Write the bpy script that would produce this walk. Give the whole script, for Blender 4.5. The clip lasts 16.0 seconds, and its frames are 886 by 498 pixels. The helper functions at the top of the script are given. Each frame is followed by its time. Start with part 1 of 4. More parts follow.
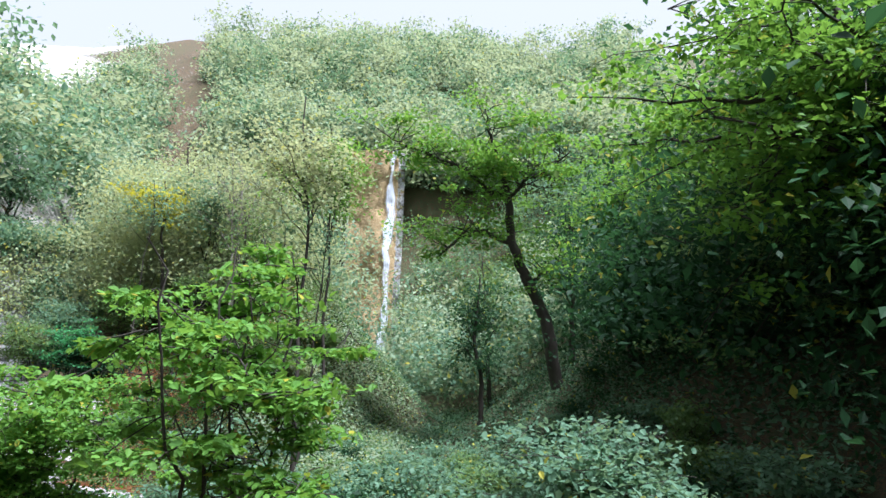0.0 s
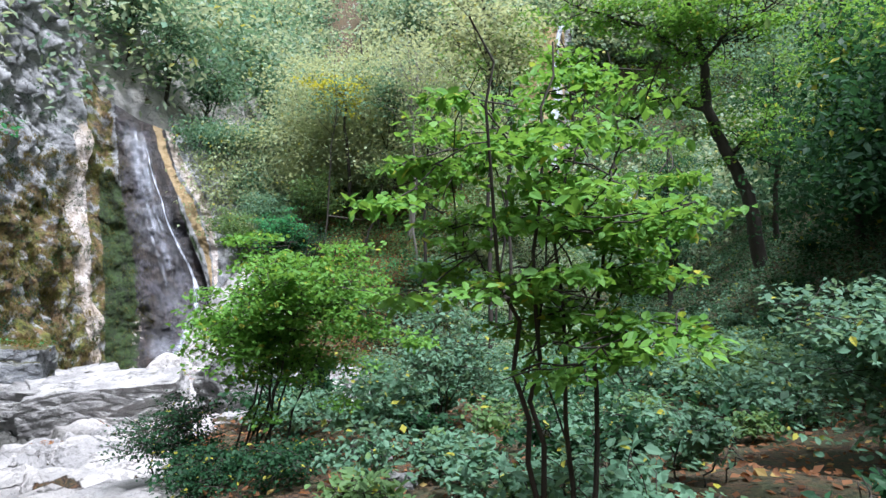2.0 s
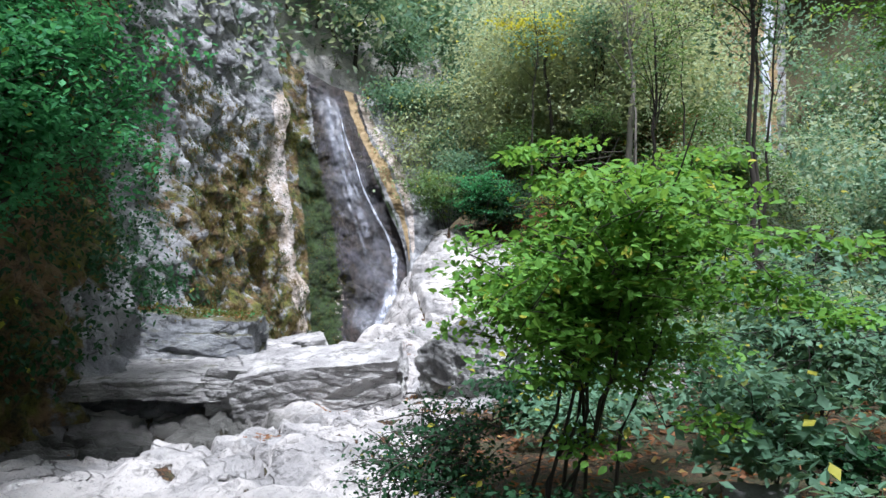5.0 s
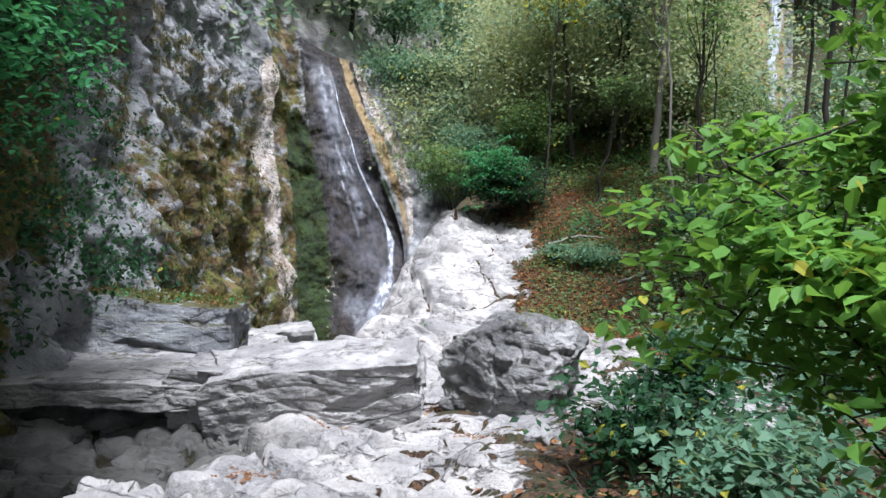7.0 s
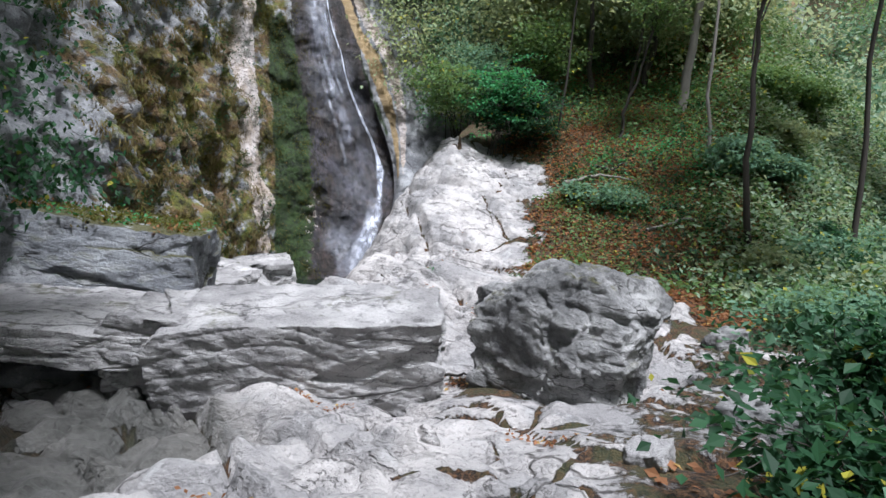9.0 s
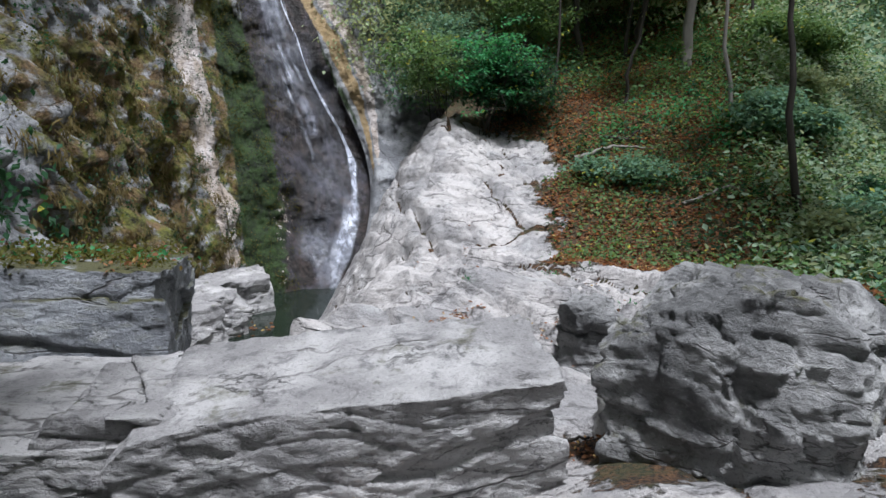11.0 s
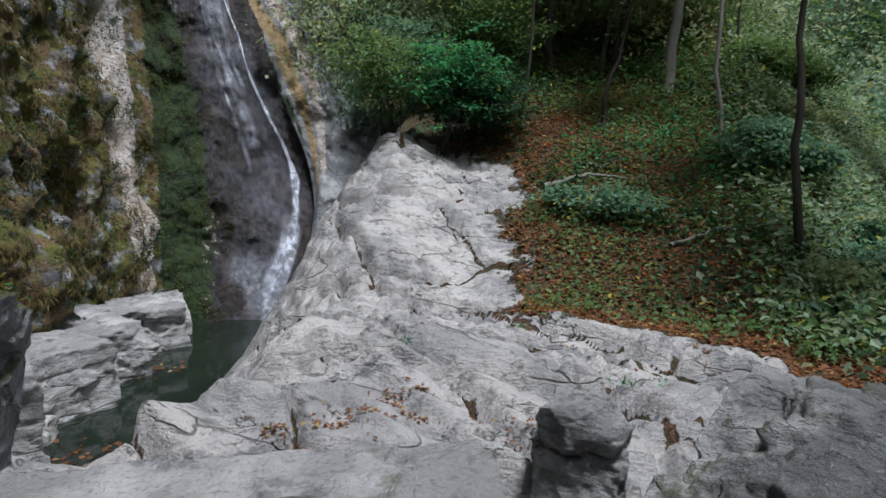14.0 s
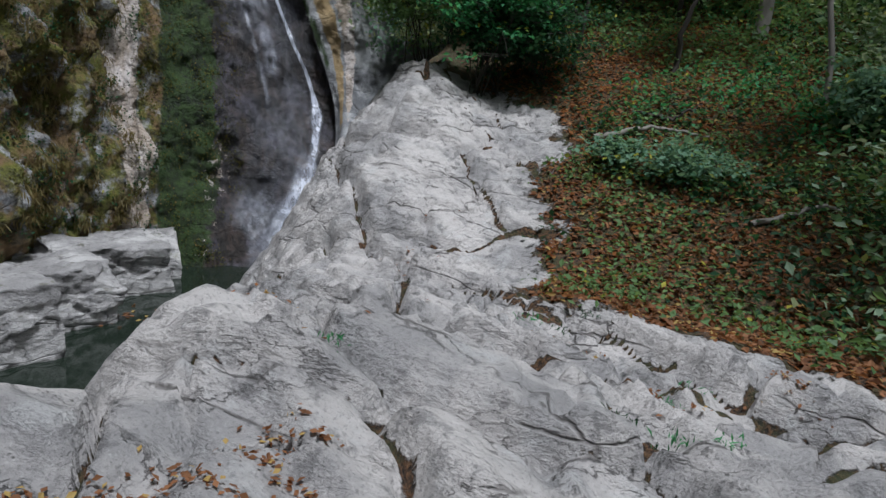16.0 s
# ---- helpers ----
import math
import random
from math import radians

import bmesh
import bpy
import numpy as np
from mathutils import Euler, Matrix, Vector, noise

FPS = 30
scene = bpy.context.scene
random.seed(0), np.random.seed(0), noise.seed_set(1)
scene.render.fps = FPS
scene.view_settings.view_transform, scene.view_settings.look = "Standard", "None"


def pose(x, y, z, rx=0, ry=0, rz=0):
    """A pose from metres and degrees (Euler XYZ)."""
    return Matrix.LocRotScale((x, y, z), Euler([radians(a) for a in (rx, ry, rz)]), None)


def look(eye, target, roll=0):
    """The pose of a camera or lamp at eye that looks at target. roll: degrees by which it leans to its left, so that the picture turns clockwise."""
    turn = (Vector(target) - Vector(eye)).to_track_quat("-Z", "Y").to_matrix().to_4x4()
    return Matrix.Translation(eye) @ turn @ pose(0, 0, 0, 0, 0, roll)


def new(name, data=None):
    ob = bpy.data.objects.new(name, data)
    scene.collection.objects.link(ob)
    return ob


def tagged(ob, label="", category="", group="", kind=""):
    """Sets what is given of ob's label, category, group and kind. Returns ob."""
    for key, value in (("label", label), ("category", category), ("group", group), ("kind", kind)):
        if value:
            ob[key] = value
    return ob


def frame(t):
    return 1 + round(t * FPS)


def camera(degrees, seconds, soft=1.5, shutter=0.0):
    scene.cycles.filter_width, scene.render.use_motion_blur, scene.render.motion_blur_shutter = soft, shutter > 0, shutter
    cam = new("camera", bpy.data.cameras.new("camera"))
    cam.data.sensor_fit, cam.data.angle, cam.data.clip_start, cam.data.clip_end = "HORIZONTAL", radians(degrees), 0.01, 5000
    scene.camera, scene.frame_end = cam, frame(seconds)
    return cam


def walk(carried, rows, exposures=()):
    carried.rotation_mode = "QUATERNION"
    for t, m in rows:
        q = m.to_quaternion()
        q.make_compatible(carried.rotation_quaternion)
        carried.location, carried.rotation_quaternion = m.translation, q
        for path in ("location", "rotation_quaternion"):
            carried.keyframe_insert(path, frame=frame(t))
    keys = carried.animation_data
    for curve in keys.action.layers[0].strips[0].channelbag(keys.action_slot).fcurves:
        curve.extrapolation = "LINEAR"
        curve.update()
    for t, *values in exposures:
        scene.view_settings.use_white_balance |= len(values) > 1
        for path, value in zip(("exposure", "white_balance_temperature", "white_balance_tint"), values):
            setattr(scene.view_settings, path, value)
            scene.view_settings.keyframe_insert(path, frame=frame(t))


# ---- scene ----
cam = camera(66.0, 16.0)
METRES, EYE, TILT, LEAN, TURN = 17.0, 1.5, 9.0, -1.5, 0.0
ROWS = [
    (0.00, 0.0000, 0.0000, 0.0000, 0.35, 0.41, 0.05),
    (0.50, -0.0039, 0.0036, -0.0045, 0.37, -3.50, 0.75),
    (1.00, -0.0155, 0.0172, -0.0147, 3.70, -6.09, 5.13),
    (1.50, -0.0310, 0.0287, -0.0204, 10.02, -7.05, 4.50),
    (2.00, -0.0540, 0.0380, -0.0227, 13.70, -8.50, 3.36),
    (2.50, -0.0777, 0.0581, -0.0312, 17.40, -12.75, 1.90),
    (3.00, -0.1075, 0.0831, -0.0408, 24.75, -11.13, 4.96),
    (3.50, -0.1264, 0.1005, -0.0402, 29.10, -11.97, 0.30),
    (6.00, -0.2333, 0.2214, -0.0765, 27.45, -8.39, 11.48),
    (6.50, -0.2613, 0.2463, -0.0838, 27.05, -8.64, 6.68),
    (7.00, -0.2914, 0.2773, -0.0945, 26.94, -10.78, 5.98),
    (7.50, -0.3223, 0.3081, -0.1009, 30.29, -11.32, 4.35),
    (8.00, -0.3425, 0.3275, -0.1009, 29.27, -12.90, -1.85),
    (8.50, -0.3630, 0.3533, -0.1174, 27.87, -14.58, 0.05),
    (11.00, -0.4971, 0.4738, -0.1450, 20.83, -17.56, 6.55),
    (11.50, -0.5149, 0.5003, -0.1503, 20.49, -15.60, 3.00),
    (12.00, -0.5279, 0.5250, -0.1548, 19.62, -15.09, 5.92),
    (12.50, -0.5350, 0.5445, -0.1541, 23.00, -15.89, 7.44),
    (13.00, -0.5330, 0.5585, -0.1562, 23.52, -14.39, 5.34),
    (13.50, -0.5356, 0.5742, -0.1608, 20.51, -14.33, 2.65),
    (14.00, -0.5348, 0.5988, -0.1708, 18.04, -15.89, 3.18),
    (14.50, -0.5331, 0.6306, -0.1836, 17.37, -16.63, 5.36),
    (15.00, -0.5409, 0.6651, -0.1981, 18.28, -13.59, 2.80),
    (15.50, -0.5474, 0.6998, -0.2136, 19.64, -16.82, 1.58),
    (16.00, -0.5485, 0.7364, -0.2112, 23.55, -19.33, -0.14),
]
EXPOSURES = [(0.0, 0.98, 5720, 13), (3.5, 0.72, 5720, 13), (7.0, 0.56, 5780, 13), (11.0, 0.06, 5800, 12), (16.0, -0.46, 5800, 10)]
walk(cam, [(t, pose(0, 0, EYE, TILT, LEAN, TURN) @ pose(METRES * x, METRES * y, METRES * z, 90 + pitch, roll, yaw)) for t, x, y, z, yaw, pitch, roll in ROWS], EXPOSURES)

# ---- world and light ----
SUN_ROT, SUN_EL = 124.0, 71.0
world = bpy.data.worlds.new("sky")
scene.world = world
world.use_nodes = True
wn = world.node_tree
sky = wn.nodes.new("ShaderNodeTexSky")
sky.sky_type, sky.sun_disc = "NISHITA", False
sky.sun_elevation, sky.sun_rotation = radians(SUN_EL), radians(SUN_ROT)
sky.dust_density, sky.air_density, sky.ozone_density = 5.0, 0.8, 0.6
wn.nodes["Background"].inputs["Strength"].default_value = 0.065
veil = wn.nodes.new("ShaderNodeMix")
veil.data_type = "RGBA"
veil.inputs["Factor"].default_value = 0.65
veil.inputs["B"].default_value = (10.4, 10.4, 10.2, 1.0)
wn.links.new(sky.outputs[0], veil.inputs["A"])
wn.links.new(veil.outputs["Result"], wn.nodes["Background"].inputs["Color"])
sun = new("sun", bpy.data.lights.new("sun", "SUN"))
sun.data.energy, sun.data.angle, sun.data.color = 5.8, radians(10), (1.0, 0.98, 0.94)
sun.matrix_world = look((0, 0, 60), (-60 * math.sin(radians(SUN_ROT)) / math.tan(radians(SUN_EL)), -60 * math.cos(radians(SUN_ROT)) / math.tan(radians(SUN_EL)), 0))


# ---- noise on arrays ----
def hash3(ix, iy, iz, seed):
    n = (ix * 374761393 + iy * 668265263 + iz * 2147483647 + seed * 1274126177) & 0xFFFFFFFF
    n = ((n ^ (n >> 13)) * 1274126177) & 0xFFFFFFFF
    n = (n ^ (n >> 16)) & 0xFFFFFFFF
    return n.astype(np.float64) / 4294967295.0


def vnoise(x, y, z=0.0, seed=0):
    x, y, z = np.broadcast_arrays(np.asarray(x, float), np.asarray(y, float), np.asarray(z, float))
    ix, iy, iz = np.floor(x).astype(np.int64), np.floor(y).astype(np.int64), np.floor(z).astype(np.int64)
    fx, fy, fz = x - ix, y - iy, z - iz
    fx, fy, fz = fx * fx * (3 - 2 * fx), fy * fy * (3 - 2 * fy), fz * fz * (3 - 2 * fz)
    out = 0.0
    for a in (0, 1):
        for b in (0, 1):
            for c in (0, 1):
                out = out + hash3(ix + a, iy + b, iz + c, seed) * (fx if a else 1 - fx) * (fy if b else 1 - fy) * (fz if c else 1 - fz)
    return out * 2 - 1


def fbm(x, y, z=0.0, octaves=4, seed=0):
    out, amp, f = 0.0, 1.0, 1.0
    for k in range(octaves):
        out = out + amp * vnoise(x * f + 17.3 * k, y * f - 9.1 * k, z * f + 4.7 * k, seed + k)
        amp, f = amp * 0.5, f * 2.07
    return out


def sstep(a, b, v):
    t = np.clip((v - a) / (b - a), 0, 1)
    return t * t * (3 - 2 * t)


def smax(a, b, k=0.4):
    h = np.clip(0.5 + 0.5 * (a - b) / k, 0, 1)
    return b * (1 - h) + a * h + k * h * (1 - h)


def smin(a, b, k=0.4):
    return -smax(-a, -b, k)


# ---- materials ----
class Nodes:
    def __init__(self, name):
        self.mat = bpy.data.materials.new(name)
        self.mat.use_nodes = True
        self.t = self.mat.node_tree
        self.bsdf = self.t.nodes["Principled BSDF"]
        self.coord = self.add("ShaderNodeTexCoord").outputs["Object"]

    def add(self, kind):
        return self.t.nodes.new(kind)

    def put(self, socket, value):
        if isinstance(value, bpy.types.NodeSocket):
            self.t.links.new(value, socket)
        else:
            socket.default_value = value

    def scaled(self, v):
        m = self.add("ShaderNodeMapping")
        m.inputs["Scale"].default_value = v
        self.t.links.new(self.coord, m.inputs["Vector"])
        return m.outputs[0]

    def noise(self, scale, detail=6, rough=0.6, stretch=None, warp=0.0):
        n = self.add("ShaderNodeTexNoise")
        n.inputs["Scale"].default_value, n.inputs["Detail"].default_value = scale, detail
        n.inputs["Roughness"].default_value, n.inputs["Distortion"].default_value = rough, warp
        self.t.links.new(self.scaled(stretch) if stretch else self.coord, n.inputs["Vector"])
        return n.outputs["Fac"]

    def cracks(self, scale, width, stretch=None, warp=0.25):
        """1 in a thin net of cracks, 0 elsewhere."""
        n = self.add("ShaderNodeTexNoise")
        n.inputs["Scale"].default_value, n.inputs["Detail"].default_value = scale * 1.6, 4
        self.t.links.new(self.scaled(stretch) if stretch else self.coord, n.inputs["Vector"])
        mix = self.add("ShaderNodeMix")
        mix.data_type = "RGBA"
        mix.inputs["Factor"].default_value = warp
        self.t.links.new(self.scaled(stretch) if stretch else self.coord, mix.inputs["A"])
        self.t.links.new(n.outputs["Color"], mix.inputs["B"])
        v = self.add("ShaderNodeTexVoronoi")
        v.feature, v.inputs["Scale"].default_value = "DISTANCE_TO_EDGE", scale
        self.t.links.new(mix.outputs["Result"], v.inputs["Vector"])
        return self.ramp(v.outputs["Distance"], 0.0, width, 1, 0)

    def ramp(self, value, a, b, lo=0.0, hi=1.0):
        r = self.add("ShaderNodeMapRange")
        r.interpolation_type = "SMOOTHSTEP"
        for name, x in (("From Min", a), ("From Max", b), ("To Min", lo), ("To Max", hi)):
            r.inputs[name].default_value = x
        self.put(r.inputs["Value"], value)
        return r.outputs["Result"]

    def mix(self, fac, a, b):
        m = self.add("ShaderNodeMix")
        m.data_type = "RGBA"
        for name, x in (("Factor", fac), ("A", a), ("B", b)):
            self.put(m.inputs[name], x)
        return m.outputs["Result"]

    def maths(self, op, a, b=0.0):
        m = self.add("ShaderNodeMath")
        m.operation = op
        self.put(m.inputs[0], a)
        self.put(m.inputs[1], b)
        return m.outputs[0]

    def attr(self, name):
        a = self.add("ShaderNodeAttribute")
        a.attribute_name = name
        return a.outputs["Fac"]

    def island(self):
        return self.add("ShaderNodeNewGeometry").outputs["Random Per Island"]

    def normal(self):
        s = self.add("ShaderNodeSeparateXYZ")
        self.t.links.new(self.add("ShaderNodeNewGeometry").outputs["Normal"], s.inputs[0])
        return s.outputs["Z"]

    def finish(self, colour, rough=0.8, height=None, bump=0.3, distance=0.05):
        self.put(self.bsdf.inputs["Base Color"], colour)
        self.put(self.bsdf.inputs["Roughness"], rough)
        if height is not None:
            b = self.add("ShaderNodeBump")
            b.inputs["Strength"].default_value, b.inputs["Distance"].default_value = bump, distance
            self.put(b.inputs["Height"], height)
            self.t.links.new(b.outputs[0], self.bsdf.inputs["Normal"])
        return self.mat


def rgb(r, g, b):
    return (r, g, b, 1.0)


def limestone(n, pale=(0.50, 0.46, 0.43), grey=(0.27, 0.26, 0.26), fine=1.0):
    """Colour and height of weathered grey limestone."""
    big, mid, small = n.noise(1.0, 9, 0.6), n.noise(4.2, 10, 0.68), n.noise(38, 6, 0.7)
    c = n.mix(n.ramp(big, 0.38, 0.62), rgb(*grey), rgb(*pale))
    c = n.mix(n.ramp(n.noise(2.4, 9, 0.7), 0.55, 0.66, 0, 0.5), c, rgb(0.52, 0.52, 0.52))
    c = n.mix(n.ramp(mid, 0.45, 0.36, 0, 0.5), c, rgb(0.085, 0.085, 0.088))
    c = n.mix(n.ramp(small, 0.56, 0.72, 0, 0.4), c, rgb(0.60, 0.60, 0.59))
    c = n.mix(n.ramp(small, 0.46, 0.34, 0, 0.45), c, rgb(0.07, 0.07, 0.072))
    ridged = n.maths("ABSOLUTE", n.maths("SUBTRACT", n.noise(1.5 * fine, 7, 0.62, (0.7, 1.5, 2.2), 0.4), 0.5))
    gaps = n.maths("MULTIPLY", n.ramp(ridged, 0.0, 0.012, 1, 0), n.ramp(n.noise(1.3, 5), 0.46, 0.60))
    c = n.mix(n.maths("MULTIPLY", gaps, 0.55), c, rgb(0.045, 0.035, 0.032))
    net = n.maths("MULTIPLY", n.cracks(1.15 * fine, 0.022, (0.55, 1.5, 2.2), 0.35), n.ramp(n.noise(0.9, 4), 0.44, 0.58))
    c = n.mix(n.maths("MULTIPLY", net, 0.7), c, rgb(0.04, 0.032, 0.028))
    gaps = n.maths("MAXIMUM", gaps, net)
    facets = n.add("ShaderNodeTexVoronoi")
    facets.inputs["Scale"].default_value = 2.3 * fine
    n.t.links.new(n.scaled((0.8, 1.5, 2.0)), facets.inputs["Vector"])
    h = n.maths("ADD", n.maths("MULTIPLY", mid, 1.3), n.maths("ADD", n.maths("MULTIPLY", small, 0.25), n.maths("MULTIPLY", n.noise(13, 6, 0.7, (0.8, 1.3, 1.8)), 0.7)))
    h = n.maths("SUBTRACT", n.maths("ADD", h, n.maths("MULTIPLY", facets.outputs["Distance"], 0.5)), n.maths("MULTIPLY", gaps, 0.5))
    return c, h


def make_rock(name, pale, grey, moss=0.25, fine=1.0, cover=0.56):
    n = Nodes(name)
    c, h = limestone(n, pale, grey, fine)
    up = n.ramp(n.normal(), 0.1, 0.8)
    m = n.maths("MULTIPLY", n.ramp(n.noise(2.3, 7, 0.65), cover, cover + 0.1), moss)
    c = n.mix(n.maths("MULTIPLY", m, up), c, n.mix(n.noise(30, 3), rgb(0.03, 0.035, 0.008), rgb(0.12, 0.11, 0.03)))
    return n.finish(c, 0.8, h, 1.0, 0.07)


ROCK = make_rock("limestone", (0.53, 0.515, 0.51), (0.29, 0.28, 0.28), 0.6)
ROCK_RUGGED = make_rock("rugged_limestone", (0.44, 0.435, 0.43), (0.13, 0.13, 0.13), 0.9, 1.6)
ROCK_SHADED = make_rock("shaded_limestone", (0.22, 0.225, 0.24), (0.09, 0.09, 0.10), 0.7)
ROCK_BLUE = make_rock("blue_limestone", (0.38, 0.395, 0.42), (0.20, 0.21, 0.23), 0.95, 1.0, 0.36)
ROCK_WHITE = make_rock("white_limestone", (0.62, 0.60, 0.57), (0.45, 0.44, 0.42), 0.1)


def make_ground():
    n = Nodes("ground")
    c, h = limestone(n, (0.55, 0.52, 0.505), (0.31, 0.30, 0.30))
    gravel, soil = n.noise(26, 5, 0.7), n.noise(4.5, 6)
    litter = n.mix(n.ramp(gravel, 0.40, 0.62), rgb(0.010, 0.006, 0.004), rgb(0.15, 0.075, 0.032))
    litter = n.mix(n.ramp(soil, 0.42, 0.62, 0, 0.75), litter, n.mix(gravel, rgb(0.015, 0.022, 0.008), rgb(0.075, 0.085, 0.03)))
    litter = n.mix(n.ramp(n.noise(60, 2), 0.62, 0.74, 0, 0.5), litter, rgb(0.25, 0.15, 0.08))
    edge = n.maths("ADD", n.attr("rock"), n.maths("ADD", n.maths("MULTIPLY", n.maths("SUBTRACT", n.noise(2.2, 8, 0.7), 0.5), 1.3), n.maths("MULTIPLY", n.maths("SUBTRACT", n.noise(11, 5, 0.7), 0.5), 0.5)))
    mask = n.ramp(edge, 0.44, 0.54)
    c = n.mix(mask, litter, c)
    green = n.maths("MULTIPLY", n.attr("green"), n.ramp(n.noise(5, 6, 0.7), 0.4, 0.6))
    c = n.mix(green, c, n.mix(gravel, rgb(0.015, 0.03, 0.008), rgb(0.07, 0.10, 0.03)))
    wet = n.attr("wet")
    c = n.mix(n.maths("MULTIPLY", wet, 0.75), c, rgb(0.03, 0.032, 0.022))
    height = n.mix(mask, gravel, h)
    return n.finish(c, n.ramp(wet, 0, 1, 0.85, 0.35), height, 1.0, 0.07)


GROUND = make_ground()


def make_cliff():
    n = Nodes("cliff")
    c, h = limestone(n, (0.42, 0.425, 0.44), (0.19, 0.195, 0.21))
    streaks = n.noise(1.2, 7, 0.65, (2.2, 2.2, 0.35))
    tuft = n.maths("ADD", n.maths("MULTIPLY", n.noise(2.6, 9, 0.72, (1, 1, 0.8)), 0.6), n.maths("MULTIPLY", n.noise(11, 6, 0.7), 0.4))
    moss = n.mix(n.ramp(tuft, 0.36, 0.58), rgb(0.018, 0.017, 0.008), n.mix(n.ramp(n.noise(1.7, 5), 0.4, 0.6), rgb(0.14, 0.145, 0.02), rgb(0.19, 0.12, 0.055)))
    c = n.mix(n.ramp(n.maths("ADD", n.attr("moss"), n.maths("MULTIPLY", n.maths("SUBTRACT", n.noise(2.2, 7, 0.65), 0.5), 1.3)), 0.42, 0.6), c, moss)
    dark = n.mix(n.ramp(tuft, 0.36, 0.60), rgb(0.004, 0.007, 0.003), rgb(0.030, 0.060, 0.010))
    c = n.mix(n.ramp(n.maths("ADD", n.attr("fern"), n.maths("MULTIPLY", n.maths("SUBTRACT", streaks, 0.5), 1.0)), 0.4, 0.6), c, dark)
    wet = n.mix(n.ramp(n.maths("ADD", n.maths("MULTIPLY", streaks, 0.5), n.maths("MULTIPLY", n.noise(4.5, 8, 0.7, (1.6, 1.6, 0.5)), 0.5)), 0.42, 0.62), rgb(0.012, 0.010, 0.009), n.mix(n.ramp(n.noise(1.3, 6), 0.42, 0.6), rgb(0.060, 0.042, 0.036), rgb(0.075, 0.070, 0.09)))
    c = n.mix(n.ramp(n.maths("ADD", n.attr("wet"), n.maths("MULTIPLY", n.maths("SUBTRACT", n.noise(2.6, 8, 0.7, (1, 1, 0.5)), 0.5), 1.5)), 0.45, 0.6), c, wet)
    tufa = n.mix(n.ramp(streaks, 0.4, 0.62), rgb(0.42, 0.35, 0.29), rgb(0.66, 0.60, 0.58))
    tufa = n.mix(n.ramp(n.noise(7, 5, 0.6, (1, 1, 2.5)), 0.5, 0.35, 0, 0.7), tufa, rgb(0.14, 0.11, 0.095))
    c = n.mix(n.ramp(n.maths("ADD", n.attr("tufa"), n.maths("MULTIPLY", n.maths("SUBTRACT", n.noise(3.4, 9, 0.75), 0.5), 1.1)), 0.47, 0.57), c, tufa)
    ochre = n.mix(n.noise(4, 6), rgb(0.20, 0.12, 0.03), rgb(0.52, 0.40, 0.24))
    c = n.mix(n.ramp(n.maths("ADD", n.attr("ochre"), n.maths("MULTIPLY", n.maths("SUBTRACT", n.noise(2.4, 6), 0.5), 0.9)), 0.42, 0.58), c, ochre)
    return n.finish(c, n.ramp(n.attr("wet"), 0.2, 0.8, 0.85, 0.58), n.maths("ADD", n.maths("MULTIPLY", tuft, 0.9), h), 0.9, 0.10)


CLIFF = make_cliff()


def make_leaf(name, dark, light, yellow=(0.35, 0.33, 0.04), yellow_share=0.06, shine=0.6):
    n = Nodes(name)
    r = n.island()
    c = n.mix(r, rgb(*dark), rgb(*light))
    c = n.mix(n.ramp(n.noise(0.55, 4), 0.35, 0.68, 0, 0.7), c, rgb(*[0.5 * (a + b) * 0.75 for a, b in zip(dark, light)]))
    pick = n.maths("GREATER_THAN", n.maths("FRACT", n.maths("MULTIPLY", r, 37.7)), 1 - yellow_share)
    c = n.mix(pick, c, rgb(*yellow))
    mat = n.finish(c, shine)
    n.bsdf.inputs["Specular IOR Level"].default_value = 0.25
    tr = n.add("ShaderNodeBsdfTranslucent")
    n.put(tr.inputs["Color"], n.mix(0.5, c, rgb(light[0] * 2.0, light[1] * 1.6, light[2] * 1.1)))
    mx = n.add("ShaderNodeMixShader")
    mx.inputs[0].default_value = 0.4
    n.t.links.new(n.bsdf.outputs[0], mx.inputs[1])
    n.t.links.new(tr.outputs[0], mx.inputs[2])
    n.t.links.new(mx.outputs[0], n.t.nodes["Material Output"].inputs["Surface"])
    return mat


LEAF_BRIGHT = make_leaf("leaf_bright", (0.06, 0.17, 0.025), (0.16, 0.34, 0.06), yellow_share=0.03)
LEAF_MID = make_leaf("leaf_mid", (0.06, 0.125, 0.045), (0.15, 0.26, 0.095), yellow_share=0.02)
LEAF_BLUE = make_leaf("leaf_bluegreen", (0.06, 0.14, 0.085), (0.16, 0.29, 0.19), yellow_share=0.02)
LEAF_DARK_SHADE = make_leaf("leaf_dark_shade", (0.007, 0.032, 0.014), (0.032, 0.10, 0.042), yellow_share=0.02)
LEAF_TEAL = make_leaf("leaf_teal", (0.02, 0.12, 0.05), (0.08, 0.32, 0.125), yellow_share=0.01)
LEAF_HAZE = make_leaf("leaf_haze", (0.13, 0.21, 0.13), (0.34, 0.44, 0.31), yellow_share=0.03)
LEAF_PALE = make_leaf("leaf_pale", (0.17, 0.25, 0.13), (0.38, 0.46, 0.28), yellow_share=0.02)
LEAF_YELLOW = make_leaf("leaf_yellow", (0.28, 0.32, 0.03), (0.50, 0.52, 0.06))
LEAF_MOSS = make_leaf("leaf_moss", (0.035, 0.045, 0.008), (0.12, 0.125, 0.028), (0.16, 0.11, 0.04), 0.15, 0.8)
LEAF_STRAW = make_leaf("leaf_straw", (0.09, 0.08, 0.03), (0.24, 0.20, 0.09), yellow_share=0.0)
